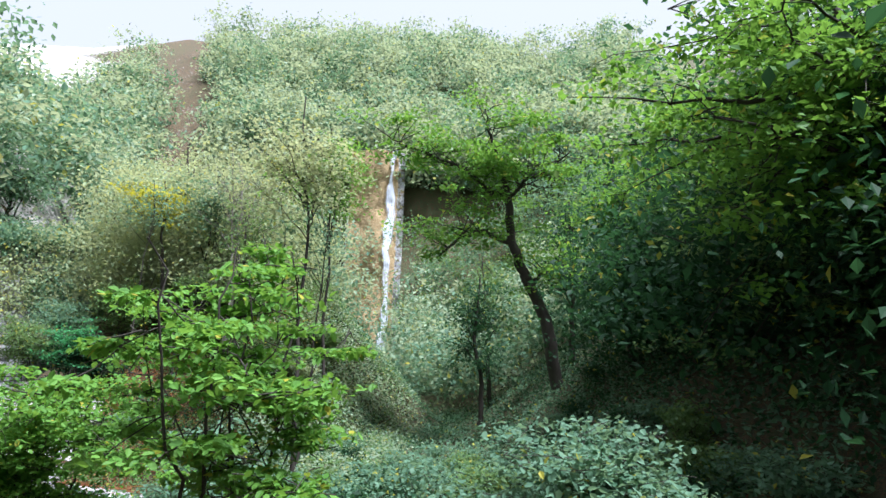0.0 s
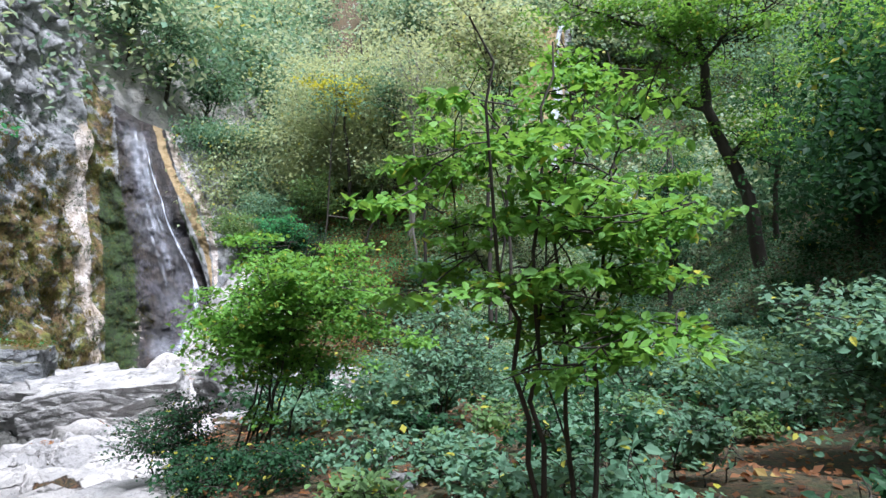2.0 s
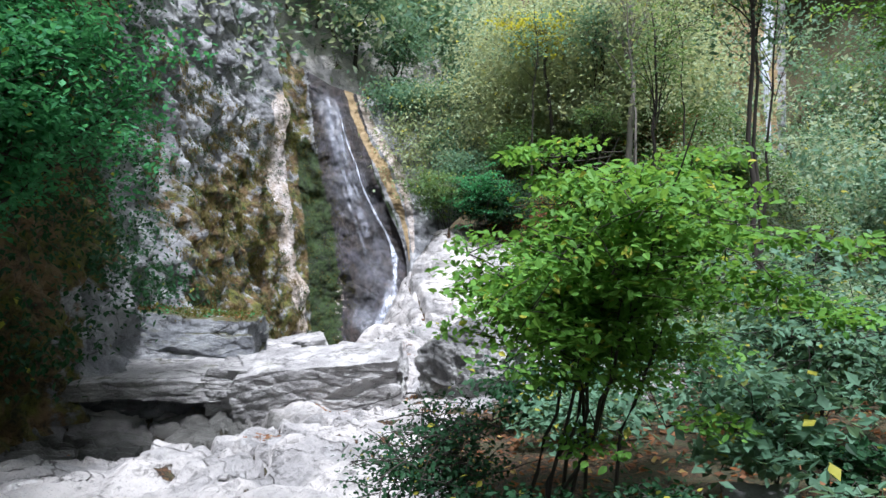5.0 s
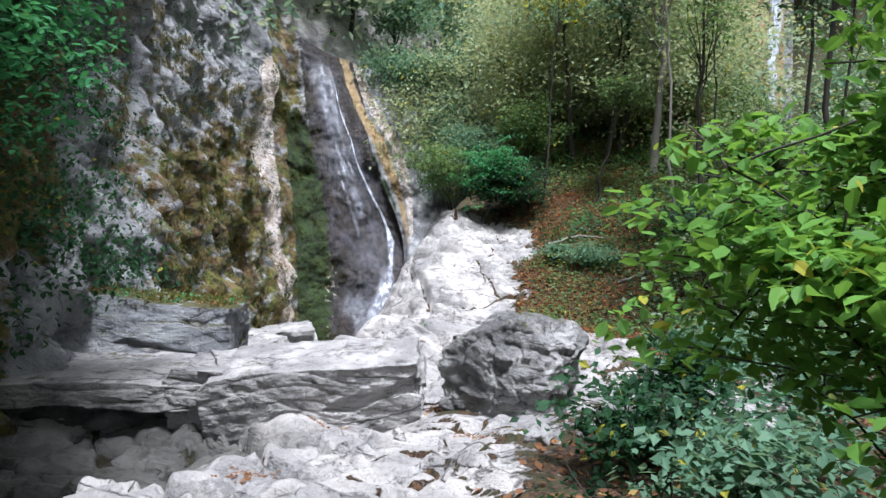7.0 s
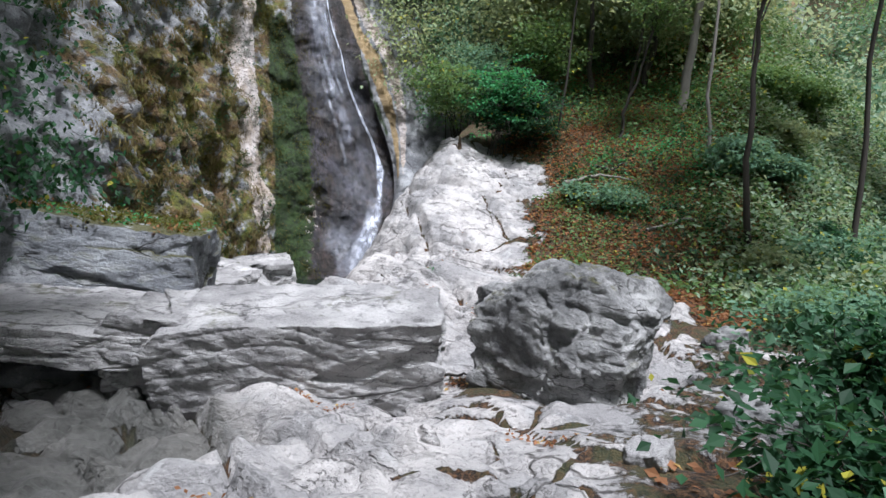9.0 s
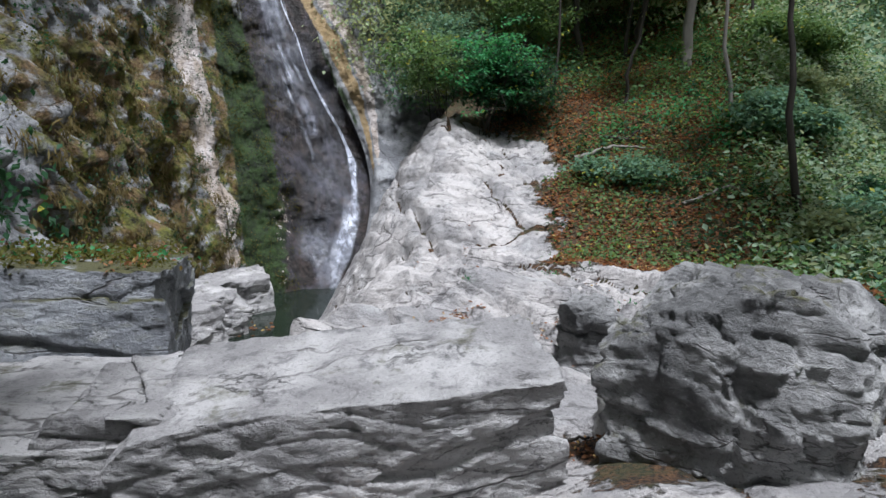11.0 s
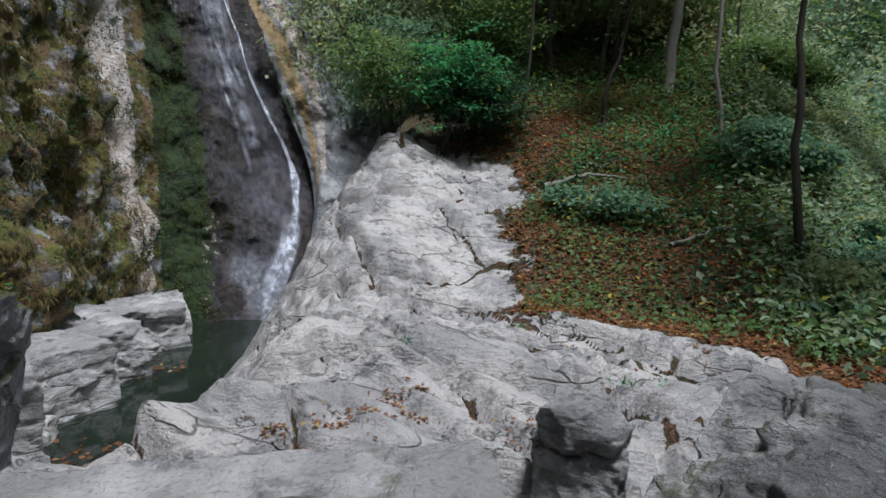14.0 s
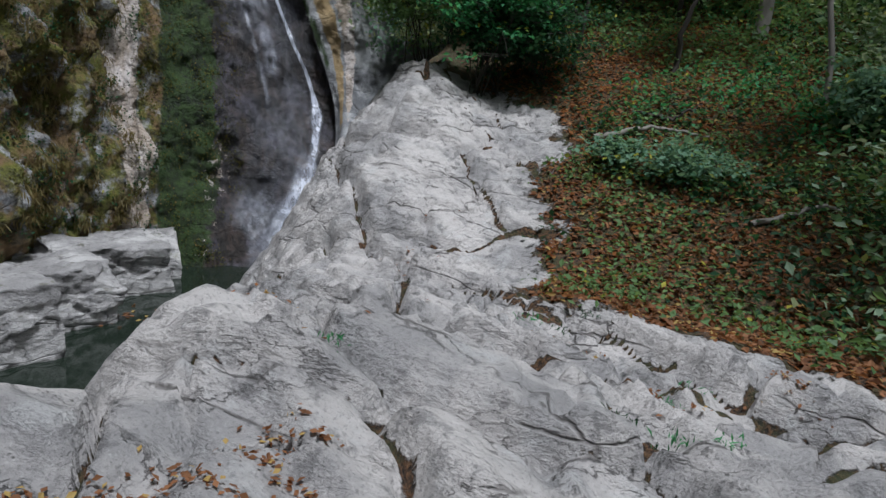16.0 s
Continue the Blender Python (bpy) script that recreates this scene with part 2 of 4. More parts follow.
LEAF_BROWN = make_leaf("leaf_fallen", (0.07, 0.03, 0.014), (0.34, 0.165, 0.08), (0.40, 0.29, 0.10), 0.1, 0.7)


def make_bark(name, a, b):
    n = Nodes(name)
    g = n.noise(9, 6, 0.65, (1, 1, 0.25))
    return n.finish(n.mix(g, rgb(*a), rgb(*b)), 0.9, g, 0.7, 0.02)


BARK = make_bark("bark_dark", (0.012, 0.010, 0.008), (0.06, 0.05, 0.04))
BARK_GREY = make_bark("bark_grey", (0.10, 0.09, 0.08), (0.28, 0.26, 0.23))


def make_fall():
    n = Nodes("falling_water")
    s = n.noise(3.4, 6, 0.6, (2.0, 2.0, 0.03))
    f = n.noise(13.0, 4, 0.6, (2.0, 2.0, 0.015))
    veil = n.ramp(n.maths("ADD", n.maths("MULTIPLY", s, 0.65), n.maths("MULTIPLY", f, 0.35)), 0.38, 0.64, 0.25, 1.0)
    alpha = n.maths("MINIMUM", n.maths("MULTIPLY", veil, n.attr("veil")), 0.95)
    mat = n.finish(rgb(0.66, 0.70, 0.82), 0.3, f, 0.4, 0.03)
    n.put(n.bsdf.inputs["Alpha"], alpha)
    return mat


FALL = make_fall()


def make_water():
    n = Nodes("pool_water")
    mat = n.finish(rgb(0.012, 0.018, 0.013), 0.05, n.noise(5, 3, 0.5), 0.12, 0.02)
    n.bsdf.inputs["IOR"].default_value = 1.33
    return mat


WATER = make_water()


# ---- mesh helpers ----
def mesh_object(name, verts, faces, material, parent=None, label="", smooth=True, attrs=None):
    me = bpy.data.meshes.new(name)
    verts = np.asarray(verts, dtype=np.float32)
    faces = np.asarray(faces, dtype=np.int32)
    k = faces.shape[1]
    me.vertices.add(len(verts))
    me.vertices.foreach_set("co", verts.ravel())
    me.loops.add(faces.size)
    me.loops.foreach_set("vertex_index", faces.ravel())
    me.polygons.add(len(faces))
    me.polygons.foreach_set("loop_start", np.arange(0, faces.size, k, dtype=np.int32))
    me.update(calc_edges=True)
    me.polygons.foreach_set("use_smooth", np.full(len(faces), smooth))
    for key, values in (attrs or {}).items():
        a = me.attributes.new(key, "FLOAT", "POINT")
        a.data.foreach_set("value", np.asarray(values, dtype=np.float32).ravel())
    me.materials.append(material)
    ob = new(name, me)
    if parent:
        ob.parent = parent
    if label:
        tagged(ob, label)
    return ob


def grid_faces(nu, nv):
    i = np.arange(nu - 1)[:, None] * nv + np.arange(nv - 1)[None, :]
    i = i.ravel()
    return np.stack([i, i + nv, i + nv + 1, i + 1], axis=1)


def empty(name, x, y, z):
    ob = new(name)
    ob.location = (x, y, z)
    return ob


# ---- the lie of the land ----
POOL_Z = -4.5


def seg_dist(x, y, ax, ay, bx, by):
    t = np.clip(((x - ax) * (bx - ax) + (y - ay) * (by - ay)) / ((bx - ax) ** 2 + (by - ay) ** 2), 0, 1)
    return np.hypot(x - ax - t * (bx - ax), y - ay - t * (by - ay))


CLIFF_LINE = [(-12.0, -60.0), (-12.0, -8.0), (-12.2, 2.0), (-13.2, 7.5), (-15.2, 12.5), (-18.5, 17.0), (-20.8, 21.0), (-22.0, 24.4), (-20.5, 26.4), (-18.6, 30.0), (-17.5, 40.0), (-22.0, 60.0), (-30.0, 120.0)]


def beyond_cliff(x, y):
    """Metres to the left of the foot of the cliff (minus: in the gorge)."""
    line = np.array(CLIFF_LINE)
    d = np.full(np.shape(x), 1e9)
    for a, b in zip(line[:-1], line[1:]):
        d = np.minimum(d, seg_dist(x, y, *a, *b))
    return np.where(x < np.interp(y, line[:, 1], line[:, 0]), d, -d)


def along(x, y):
    return -0.69 * x + 0.72 * y


def across(x, y):
    return 0.72 * x + 0.69 * y


def cone_height(x, y):
    d = seg_dist(x, y, -14.6, 24.3, -16.2, 34.0)
    left = sstep(-14.0, -16.5, x - 0.1 * (24.3 - y))
    return 0.65 - d * (0.74 + 0.45 * left)


def pool_dist(x, y):
    return np.minimum(seg_dist(x, y, -17.4, 17.6, -19.2, 24.6), seg_dist(x, y, -15.4, 15.4, -17.4, 17.6) - 0.15) - 1.0 - 0.18 * vnoise(x * 0.9, y * 0.9, 0, 5)


def gully_dist(x, y):
    """The pool and the chute behind it, with the low ground up to the foot of the cliff."""
    d = np.minimum(pool_dist(x, y), seg_dist(x, y, -19.2, 24.6, -21.2, 31.0) - 1.25)
    axis = np.interp(y, [15.4, 17.6, 24.6, 31.0], [-15.4, -17.4, -19.2, -21.2])
    return np.where((x < axis) & (y > 15.6) & (y < 33), -0.5, d)


def spur_height(x, y):
    z = np.minimum(-2.3 + 0.50 * np.maximum(0, y - 20.6), 5.2) - 0.25 * np.maximum(0, y - 38)
    return z - 1.1 * np.maximum(0, x + 7.6 - 0.04 * (y - 22)) - 0.25 * np.maximum(0, -15.5 - x)


def limestone_mask(x, y):
    wx, wy = x + 0.55 * fbm(x * 0.8, y * 0.8, 0, 4, 61), y + 0.55 * fbm(x * 0.8, y * 0.8, 5.0, 4, 62)
    x, y = wx, wy
    d, e = along(x, y), across(x, y)
    shelf = sstep(4.9, 6.6, d) * sstep(0.9, -0.9, e - 0.75 - 0.28 * (d - 8))
    terrace = sstep(-6.5, -8.3, x + 0.08 * (y - 16)) * sstep(20.9, 19.1, y + 0.35 * (x + 10)) * sstep(10, 12, y)
    face = sstep(1.0, -1.0, x + 10.3 + 0.45 * (y - 19.7)) * sstep(26, 24.6, y) * sstep(18.0, 19.5, y)
    loose = 0.5 * sstep(-8.5, -7.0, x) * sstep(-4.0, -5.5, x) * sstep(9.5, 11.0, y) * sstep(18.0, 16.0, y)
    shelf = np.maximum(shelf, loose)
    hollow = 1 - 0.9 * np.exp(-(((x + 9.35) / 0.75) ** 2 + ((y - 12.9) / 0.75) ** 2))
    return np.maximum(np.maximum(shelf, terrace), face) * hollow


def joints(x, y):
    """1 along the open joints between the lobes of bedrock."""
    return sstep(0.075, 0.0, np.abs(fbm(x * 0.55, y * 0.62, 9.0, 3, 33)))


def blocks(x, y, seed):
    """Height of a pavement of broken, tilted blocks: one step and slant for each cell."""
    ix, iy = np.floor(x).astype(np.int64), np.floor(y).astype(np.int64)
    best, second, out = np.full(np.shape(x), 1e9), np.full(np.shape(x), 1e9), np.zeros(np.shape(x))
    zero = np.zeros(np.shape(x), np.int64)
    for a in (-1, 0, 1):
        for b in (-1, 0, 1):
            u, v = x - ix - a - hash3(ix + a, iy + b, zero, seed), y - iy - b - hash3(ix + a, iy + b, zero, seed + 1)
            d = u * u + v * v
            h = hash3(ix + a, iy + b, zero, seed + 2) + 0.7 * (hash3(ix + a, iy + b, zero, seed + 3) - 0.5) * u - (0.6 + 1.0 * hash3(ix + a, iy + b, zero, seed + 4)) * v
            out = np.where(d < best, h, out)
            second = np.minimum(second, np.maximum(d, best))
            best = np.minimum(d, best)
    return out, np.sqrt(second) - np.sqrt(best)


def bed_frame(x, y):
    """Plan coordinates along and across the bedding, bent by noise."""
    wx, wy = x + 0.3 * fbm(x * 0.8, y * 0.8, 0, 2, 35), y + 0.3 * fbm(x * 0.8, y * 0.8, 6.0, 2, 36)
    return 0.42 * (0.95 * wx - 0.30 * wy), 0.9 * (0.9 * wy + 0.32 * wx)


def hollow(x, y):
    """1 in the wet hollow between the pale shelf and the layered ledge, whose dark colour is part shade."""
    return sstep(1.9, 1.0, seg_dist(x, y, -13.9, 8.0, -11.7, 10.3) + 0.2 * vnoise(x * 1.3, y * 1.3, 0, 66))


def land(x, y, rough=True):
    d = along(x, y)
    z = -0.135 * np.clip(d, -12, 16.5) - 1.1 * hollow(x, y)
    z = z + 0.55 * np.exp(-((x + 11.2) ** 2 / 5.5 + (y - 16.1) ** 2 / 3.0)) - 0.55 * np.exp(-((x + 9.95) ** 2 / 1.1 + (y - 12.6) ** 2 / 1.1)) - 0.5 * sstep(17, 20, y) * sstep(-4, -9, x)
    z = z + 0.02 * np.maximum(0, y - 24)
    z = smax(z, cone_height(x, y), 0.35)
    z = smax(z, spur_height(x, y), 0.5)
    right = -0.5 + 0.75 * (x - 4.6 + 0.04 * (np.clip(y, -20, 60) - 10)) - 0.25 * np.maximum(0, x - 60)
    z = smax(z, np.minimum(right, 70), 0.8)
    far = np.minimum(-3 + 14 * (y - 80.5), 22 + 0.75 * np.maximum(0, y - 82))
    z = smax(z, np.minimum(far, 80), 0.8)
    back = 0.5 * (-y - 14)
    z = smax(z, np.minimum(back, 40), 0.8)
    q = gully_dist(x, y)
    z = smin(z, POOL_Z + np.where(q > 0, (0.72 + 0.75 * sstep(18.5, 16.5, y) + 1.1 * sstep(20.5, 23.5, y)) * q + 0.35 * np.maximum(0, q - 2.2) ** 2, 0.9 * q), 0.25)
    z = np.maximum(z, POOL_Z - 0.7)
    dc = beyond_cliff(x, y)
    z = np.where(dc > 0.6, np.maximum(z, np.minimum(-3 + 2.2 * (dc - 0.6), np.minimum(8 + 0.62 * dc, 90))), z)
    if rough:
        m = limestone_mask(x, y)
        z = z + 0.10 * fbm(x * 0.5, y * 0.5, 0, 3, 2) + (0.012 + 0.0 * m) * fbm(x * 3, y * 3, 0, 3, 7)
        s1 = 1.0 * (0.85 * y + 0.30 * x) + 1.3 * fbm(x * 0.45, y * 0.45, 0, 3, 11)
        s2 = 2.7 * (0.35 * y - 0.9 * x) + 1.6 * fbm(x * 0.8, y * 0.8, 0, 3, 12)
        s3 = 2.4 * z + 0.9 * fbm(x * 0.6, y * 0.6, 0, 4, 13)
        saw = [v - np.floor(v) for v in (s1, s2, s3)]
        saw = [(1 - v) * sstep(0.0, 0.2, v) for v in saw]
        here = [sstep(-0.45, 0.15, fbm(x * 0.5, y * 0.5, 3.0 + 4 * k, 3, 14 + k)) for k in range(3)]
        steep = sstep(20.0, 21.5, y) * sstep(-9, -12, x)
        z = z + m * (0.17 * saw[0] * here[0] * (1 - steep) * (0.55 + 0.45 * sstep(12.0, 14.5, y)) + 0.10 * saw[1] * here[1] + 0.13 * saw[2] * here[2] * steep - 0.12 + 0.05 * fbm(x * 2.2, y * 2.2, 0, 5, 31))
        q, p = bed_frame(x, y)
        big, split = blocks(q, p, 91)
        small, crack = blocks(2.6 * q + 4, 2.5 * p, 95)
        z = z + m * ((0.17 - 0.06 * steep) * (0.6 + 0.4 * sstep(12.0, 14.5, y)) * big * sstep(0.0, 0.12, split) + (0.055 - 0.01 * steep) * (0.35 + 0.65 * sstep(12.0, 14.5, y)) * small * sstep(0.0, 0.15, crack) + 0.025 * fbm(x * 6, y * 6, 0, 3, 97) - 0.1)
        z = z - m * (0.22 * sstep(0.085, 0.0, split) * sstep(-0.35, 0.1, vnoise(x * 0.5, y * 0.5, 0, 99)) + 0.06 * sstep(0.07, 0.0, crack) * sstep(-0.2, 0.3, vnoise(x * 0.7, y * 0.7, 0, 98)))
        z = z - m * 0.15 * joints(x, y)
        wild = sstep(30, 90, np.hypot(x, y))
        z = z + wild * 2.5 * fbm(x * 0.06, y * 0.06, 0, 4, 77)
    return z


def scree(x, y):
    """1 on the bare stony strip of the far mountainside."""
    return sstep(0.07, 0.03, np.abs(x / np.maximum(y, 1.0) + 0.42 + 0.03 * vnoise(x * 0.1, y * 0.1, 0, 88))) * sstep(70, 84, y)


def spread(lo, hi, fine, a, b, mid, c, d, far):
    inner = np.arange(a, b, fine)
    m1, m2 = np.arange(c, a, mid), np.arange(b, d, mid)
    grow = []
    s, p = mid, d
    while p < hi:
        s *= 1.16
        p += s
        grow.append(p)
    shrink = []
    s, p = mid, c
    while p > lo:
        s *= 1.16
        p -= s
        shrink.append(p)
    return np.array(shrink[::-1] + list(m1) + list(inner) + list(m2) + [d] + grow)


def build_ground():
    xs = spread(-700, 700, 0.045, -16.5, -6.0, 0.32, -26, 9, 0)
    ys = spread(-700, 700, 0.045, 8.0, 25.0, 0.32, -8, 40, 0)
    X, Y = np.meshgrid(xs, ys, indexing="ij")
    Z = land(X, Y)
    m = limestone_mask(X, Y)
    d, e = along(X, Y), across(X, Y)
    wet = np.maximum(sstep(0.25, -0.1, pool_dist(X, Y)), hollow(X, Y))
    far = sstep(24, 40, np.hypot(X, Y - 4))
    green = np.maximum(np.clip(0.55 * sstep(19.5, 23, Y) * sstep(-12, -8, X) + 0.35 * sstep(21, 26, Y) + 0.4 * sstep(1.5, 4, e) * sstep(14, 8, d), 0, 0.8), np.maximum(far, sstep(0.3, 1.0, beyond_cliff(X, Y)))) * (1 - m)
    bare = scree(X, Y)
    green = green * (1 - bare)
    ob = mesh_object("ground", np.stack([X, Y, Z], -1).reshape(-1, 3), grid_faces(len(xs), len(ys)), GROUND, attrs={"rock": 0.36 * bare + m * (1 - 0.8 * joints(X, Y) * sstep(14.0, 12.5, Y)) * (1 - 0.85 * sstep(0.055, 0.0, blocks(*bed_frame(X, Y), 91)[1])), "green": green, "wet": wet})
    return tagged(ob, "gorge floor of pale limestone, leaf litter and woodland soil", "ground", kind="structure")


build_ground()


# ---- the cliff and the waterfall ----
# Foot and head of the upright lines of the cliff, from the dark bank past the mossy wall and the waterfall to the ochre gully.
RAILS = [
    ((-12.0, -9.0, -1.5), (-15.0, -9.0, 11.0)), ((-12.2, 2.0, -2.6), (-10.2, 2.0, 9.0)), ((-13.6, 7.5, -2.6), (-12.4, 8.3, 9.5)),
    ((-15.4, 12.8, -2.2), (-20.5, 15.0, 11.5)), ((-18.8, 17.4, -3.6), (-23.3, 20.0, 12.0)), ((-20.9, 21.2, -3.7), (-25.2, 24.0, 12.0)),
    ((-22.3, 24.3, -3.8), (-25.6, 27.4, 11.0)), ((-20.9, 24.9, -5.2), (-25.2, 28.9, 8.6)), ((-19.3, 25.2, -5.2), (-23.6, 29.6, 7.4)),
    ((-18.5, 25.5, -5.2), (-22.2, 30.6, 6.8)), ((-18.2, 27.6, -3.6), (-20.3, 32.2, 6.4)), ((-17.6, 30.5, -1.5), (-18.0, 34.5, 7.0)),
    ((-14.0, 35.0, 1.5), (-14.0, 40.0, 9.0)),
]


def cliff_point(u, v):
    """u runs along the rails (0 to 12), v up from foot (0) to head (1)."""
    foot, head = np.array([r[0] for r in RAILS]), np.array([r[1] for r in RAILS])
    k = np.arange(len(RAILS))
    pos = [np.interp(u, k, foot[:, i]) * (1 - v) + np.interp(u, k, head[:, i]) * v for i in range(3)]
    w = np.exp(-((u - 8.5) / 1.0) ** 2)
    lean = 2.3 * np.exp(-((v - 0.33) / 0.26) ** 2)
    return np.stack([pos[0] + w * lean * 0.25, pos[1] + w * lean, pos[2]], -1)


def cliff_shape(u, v):
    p = cliff_point(u, v)
    s = np.exp(-((u - 8.6) / 0.9) ** 2)
    bump = 0.55 * fbm(p[..., 0] * 0.45, p[..., 1] * 0.45, p[..., 2] * 0.35, 4, 41) + (0.16 + 0.14 * sstep(6.1, 5.6, u)) * fbm(p[..., 0] * 1.7, p[..., 1] * 1.7, p[..., 2] * 1.5, 5, 43)
    soft = np.maximum(sstep(6.1, 5.8, u), 0.35 * np.exp(-((u - 7.0) / 0.4) ** 4)) * sstep(0.75, 0.5, v)
    q = p * [1.0, 1.0, 0.42]
    bump = bump + soft * (0.55 * np.abs(fbm(q[..., 0] * 0.9, q[..., 1] * 0.9, q[..., 2] * 0.9, 2, 45)) + 0.26 * np.abs(fbm(q[..., 0] * 2.6, q[..., 1] * 2.6, q[..., 2] * 2.4, 2, 46)) - 0.3)
    w = p[..., 2] * 0.7 + 1.6 * fbm(p[..., 0] * 0.3, p[..., 1] * 0.3, p[..., 2] * 0.2, 3, 47)
    bump = bump + (1 - soft) * sstep(6.0, 5.4, u) * 0.5 * (1 - (w - np.floor(w))) * sstep(-0.3, 0.4, vnoise(p[..., 0] * 0.5, p[..., 1] * 0.5, p[..., 2] * 0.5, 48))
    rib = 0.35 * np.exp(-((u - 6.15) / 0.16) ** 2)
    out = bump * (1 - 0.55 * s) + rib
    turn = sstep(6.0, 6.6, u)
    p[..., 0] += (0.86 - 0.31 * turn) * out
    p[..., 1] += (0.50 - 1.33 * turn) * out
    return p


def build_cliff():
    us, vs = np.linspace(0, 12, 840), np.linspace(0, 1, 260)
    U, V = np.meshgrid(us, vs, indexing="ij")
    P = cliff_shape(U, V)
    moss = 0.60 * sstep(2.9, 3.6, U) * sstep(6.25, 5.9, U) * sstep(0.56, 0.40, V - 0.07 * (U - 5))
    moss = np.maximum(moss, 0.8 * sstep(3.2, 2.6, U) * np.maximum(sstep(0.10, 0.22, V), sstep(2.7, 2.3, U)))
    moss = np.maximum(moss, 0.58 * sstep(6.2, 6.45, U) * sstep(7.5, 7.2, U))
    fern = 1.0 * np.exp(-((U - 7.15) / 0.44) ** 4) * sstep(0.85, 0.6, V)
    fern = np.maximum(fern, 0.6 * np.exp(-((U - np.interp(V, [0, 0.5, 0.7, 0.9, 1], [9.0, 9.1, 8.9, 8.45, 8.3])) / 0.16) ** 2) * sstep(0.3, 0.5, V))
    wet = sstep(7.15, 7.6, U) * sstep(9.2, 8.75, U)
    tufa = 1.0 * np.exp(-((U - 6.13) / 0.27) ** 4) * sstep(0.85, 0.6, V)
    edge = np.interp(V, [0, 0.35, 0.5, 0.7, 0.9, 1], [9.5, 9.4, 9.4, 9.2, 8.65, 8.5])
    tufa = np.maximum(tufa, 0.9 * np.exp(-((U - edge - 0.33) / 0.16) ** 2) * sstep(0.2, 0.4, V))
    tufa = np.maximum(tufa, 0.43 * np.exp(-((U - 7.38) / 0.22) ** 4) * sstep(0.36, 0.26, V) * sstep(0.02, 0.08, V))
    ochre = 0.85 * np.exp(-((U - edge) / 0.18) ** 2) * sstep(0.2, 0.4, V)
    ochre = np.maximum(ochre, 0.5 * np.exp(-((U - 6.9) / 0.3) ** 2) * sstep(0.75, 0.95, V))
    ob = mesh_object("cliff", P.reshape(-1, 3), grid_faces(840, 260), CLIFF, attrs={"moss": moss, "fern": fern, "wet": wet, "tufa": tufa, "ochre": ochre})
    return tagged(ob, "mossy grey limestone cliff with a pale tufa rib", "cliff", kind="structure")


build_cliff()


def ribbon(name, centre, width, v0, v1, lift, parent, n=120, m=14, veil=1.0):
    vs = np.linspace(v0, v1, n)
    t = np.linspace(-1, 1, m)
    V, T = np.meshgrid(vs, t, indexing="ij")
    off = len(parent.children) * 3.7
    U = np.interp(V, *centre) + 0.045 * fbm(V * 5 + off, 0.5, 0, 3, 71) + T * np.interp(V, *width) * (0.6 + 0.8 * sstep(-0.6, 0.6, vnoise(V * 14, off, 0, 72)))
    P = cliff_shape(U, V)
    P[..., 0] += lift * 0.5
    P[..., 1] -= lift * 0.85
    P -= np.array(parent.location)
    fade = sstep(0, 0.6, 1 - np.abs(T)) * veil * (0.35 + 0.65 * sstep(-0.5, 0.4, fbm(V * 9 + off, T * 0.6, 0, 3, 73))) * sstep(v0, v0 + 0.05, V) * sstep(v1, v1 - 0.12, V)
    return mesh_object(name, P.reshape(-1, 3), grid_faces(n, m), FALL, parent, attrs={"veil": fade})


fall = tagged(empty("waterfall", -19.2, 25.0, POOL_Z), "thin white waterfall sliding down a dark wet rock face", "waterfall")
LEVELS = [0, 0.1, 0.2, 0.35, 0.5, 0.7, 0.9, 1]
ribbon("veil", (LEVELS, [8.0, 8.0, 7.98, 7.95, 8.05, 8.1, 7.85, 7.75]), (LEVELS, [0.3, 0.35, 0.4, 0.45, 0.52, 0.5, 0.32, 0.15]), 0.04, 0.99, 0.10, fall, m=64, veil=0.22)
ribbon("main_stream", (LEVELS, [8.15, 8.21, 8.25, 8.27, 8.26, 8.38, 8.18, 8.0]), ([0, 0.2, 0.33, 0.4, 1], [0.22, 0.17, 0.11, 0.03, 0.03]), 0.03, 0.98, 0.17, fall, 160, 26, veil=0.95)
for k, (shift, v0, v1, w, alpha) in enumerate([(-0.30, 0.40, 0.99, 0.08, 0.5), (-0.42, 0.30, 0.9, 0.03, 0.4), (-0.10, 0.55, 0.97, 0.06, 0.45), (0.14, 0.45, 0.9, 0.014, 0.6), (-0.05, 0.04, 0.3, 0.07, 0.4)]):
    ribbon("side_stream", (LEVELS, [8.15 + shift * (0.45 + 0.55 * sstep(0.0, 0.4, v)) * (1 - 0.45 * sstep(0.75, 1.0, v)) + s * (8 - k) / 8 for v, s in zip(LEVELS, [0, 0.02, 0.05, 0.03, 0.07, 0.13, 0.02, -0.1])]), ([0, 0.5, 1], [w * 1.3, w, w * 1.2]), v0, v1, 0.15, fall, 120, 8, veil=alpha)

xs = np.linspace(-21.5, -13, 60)
ys = np.linspace(14, 27, 60)
X, Y = np.meshgrid(xs, ys, indexing="ij")
pool = mesh_object("water", np.stack([X, Y, np.full_like(X, POOL_Z)], -1).reshape(-1, 3), grid_faces(60, 60), WATER)
tagged(pool, "dark green still pool below the waterfall", "water", kind="structure")


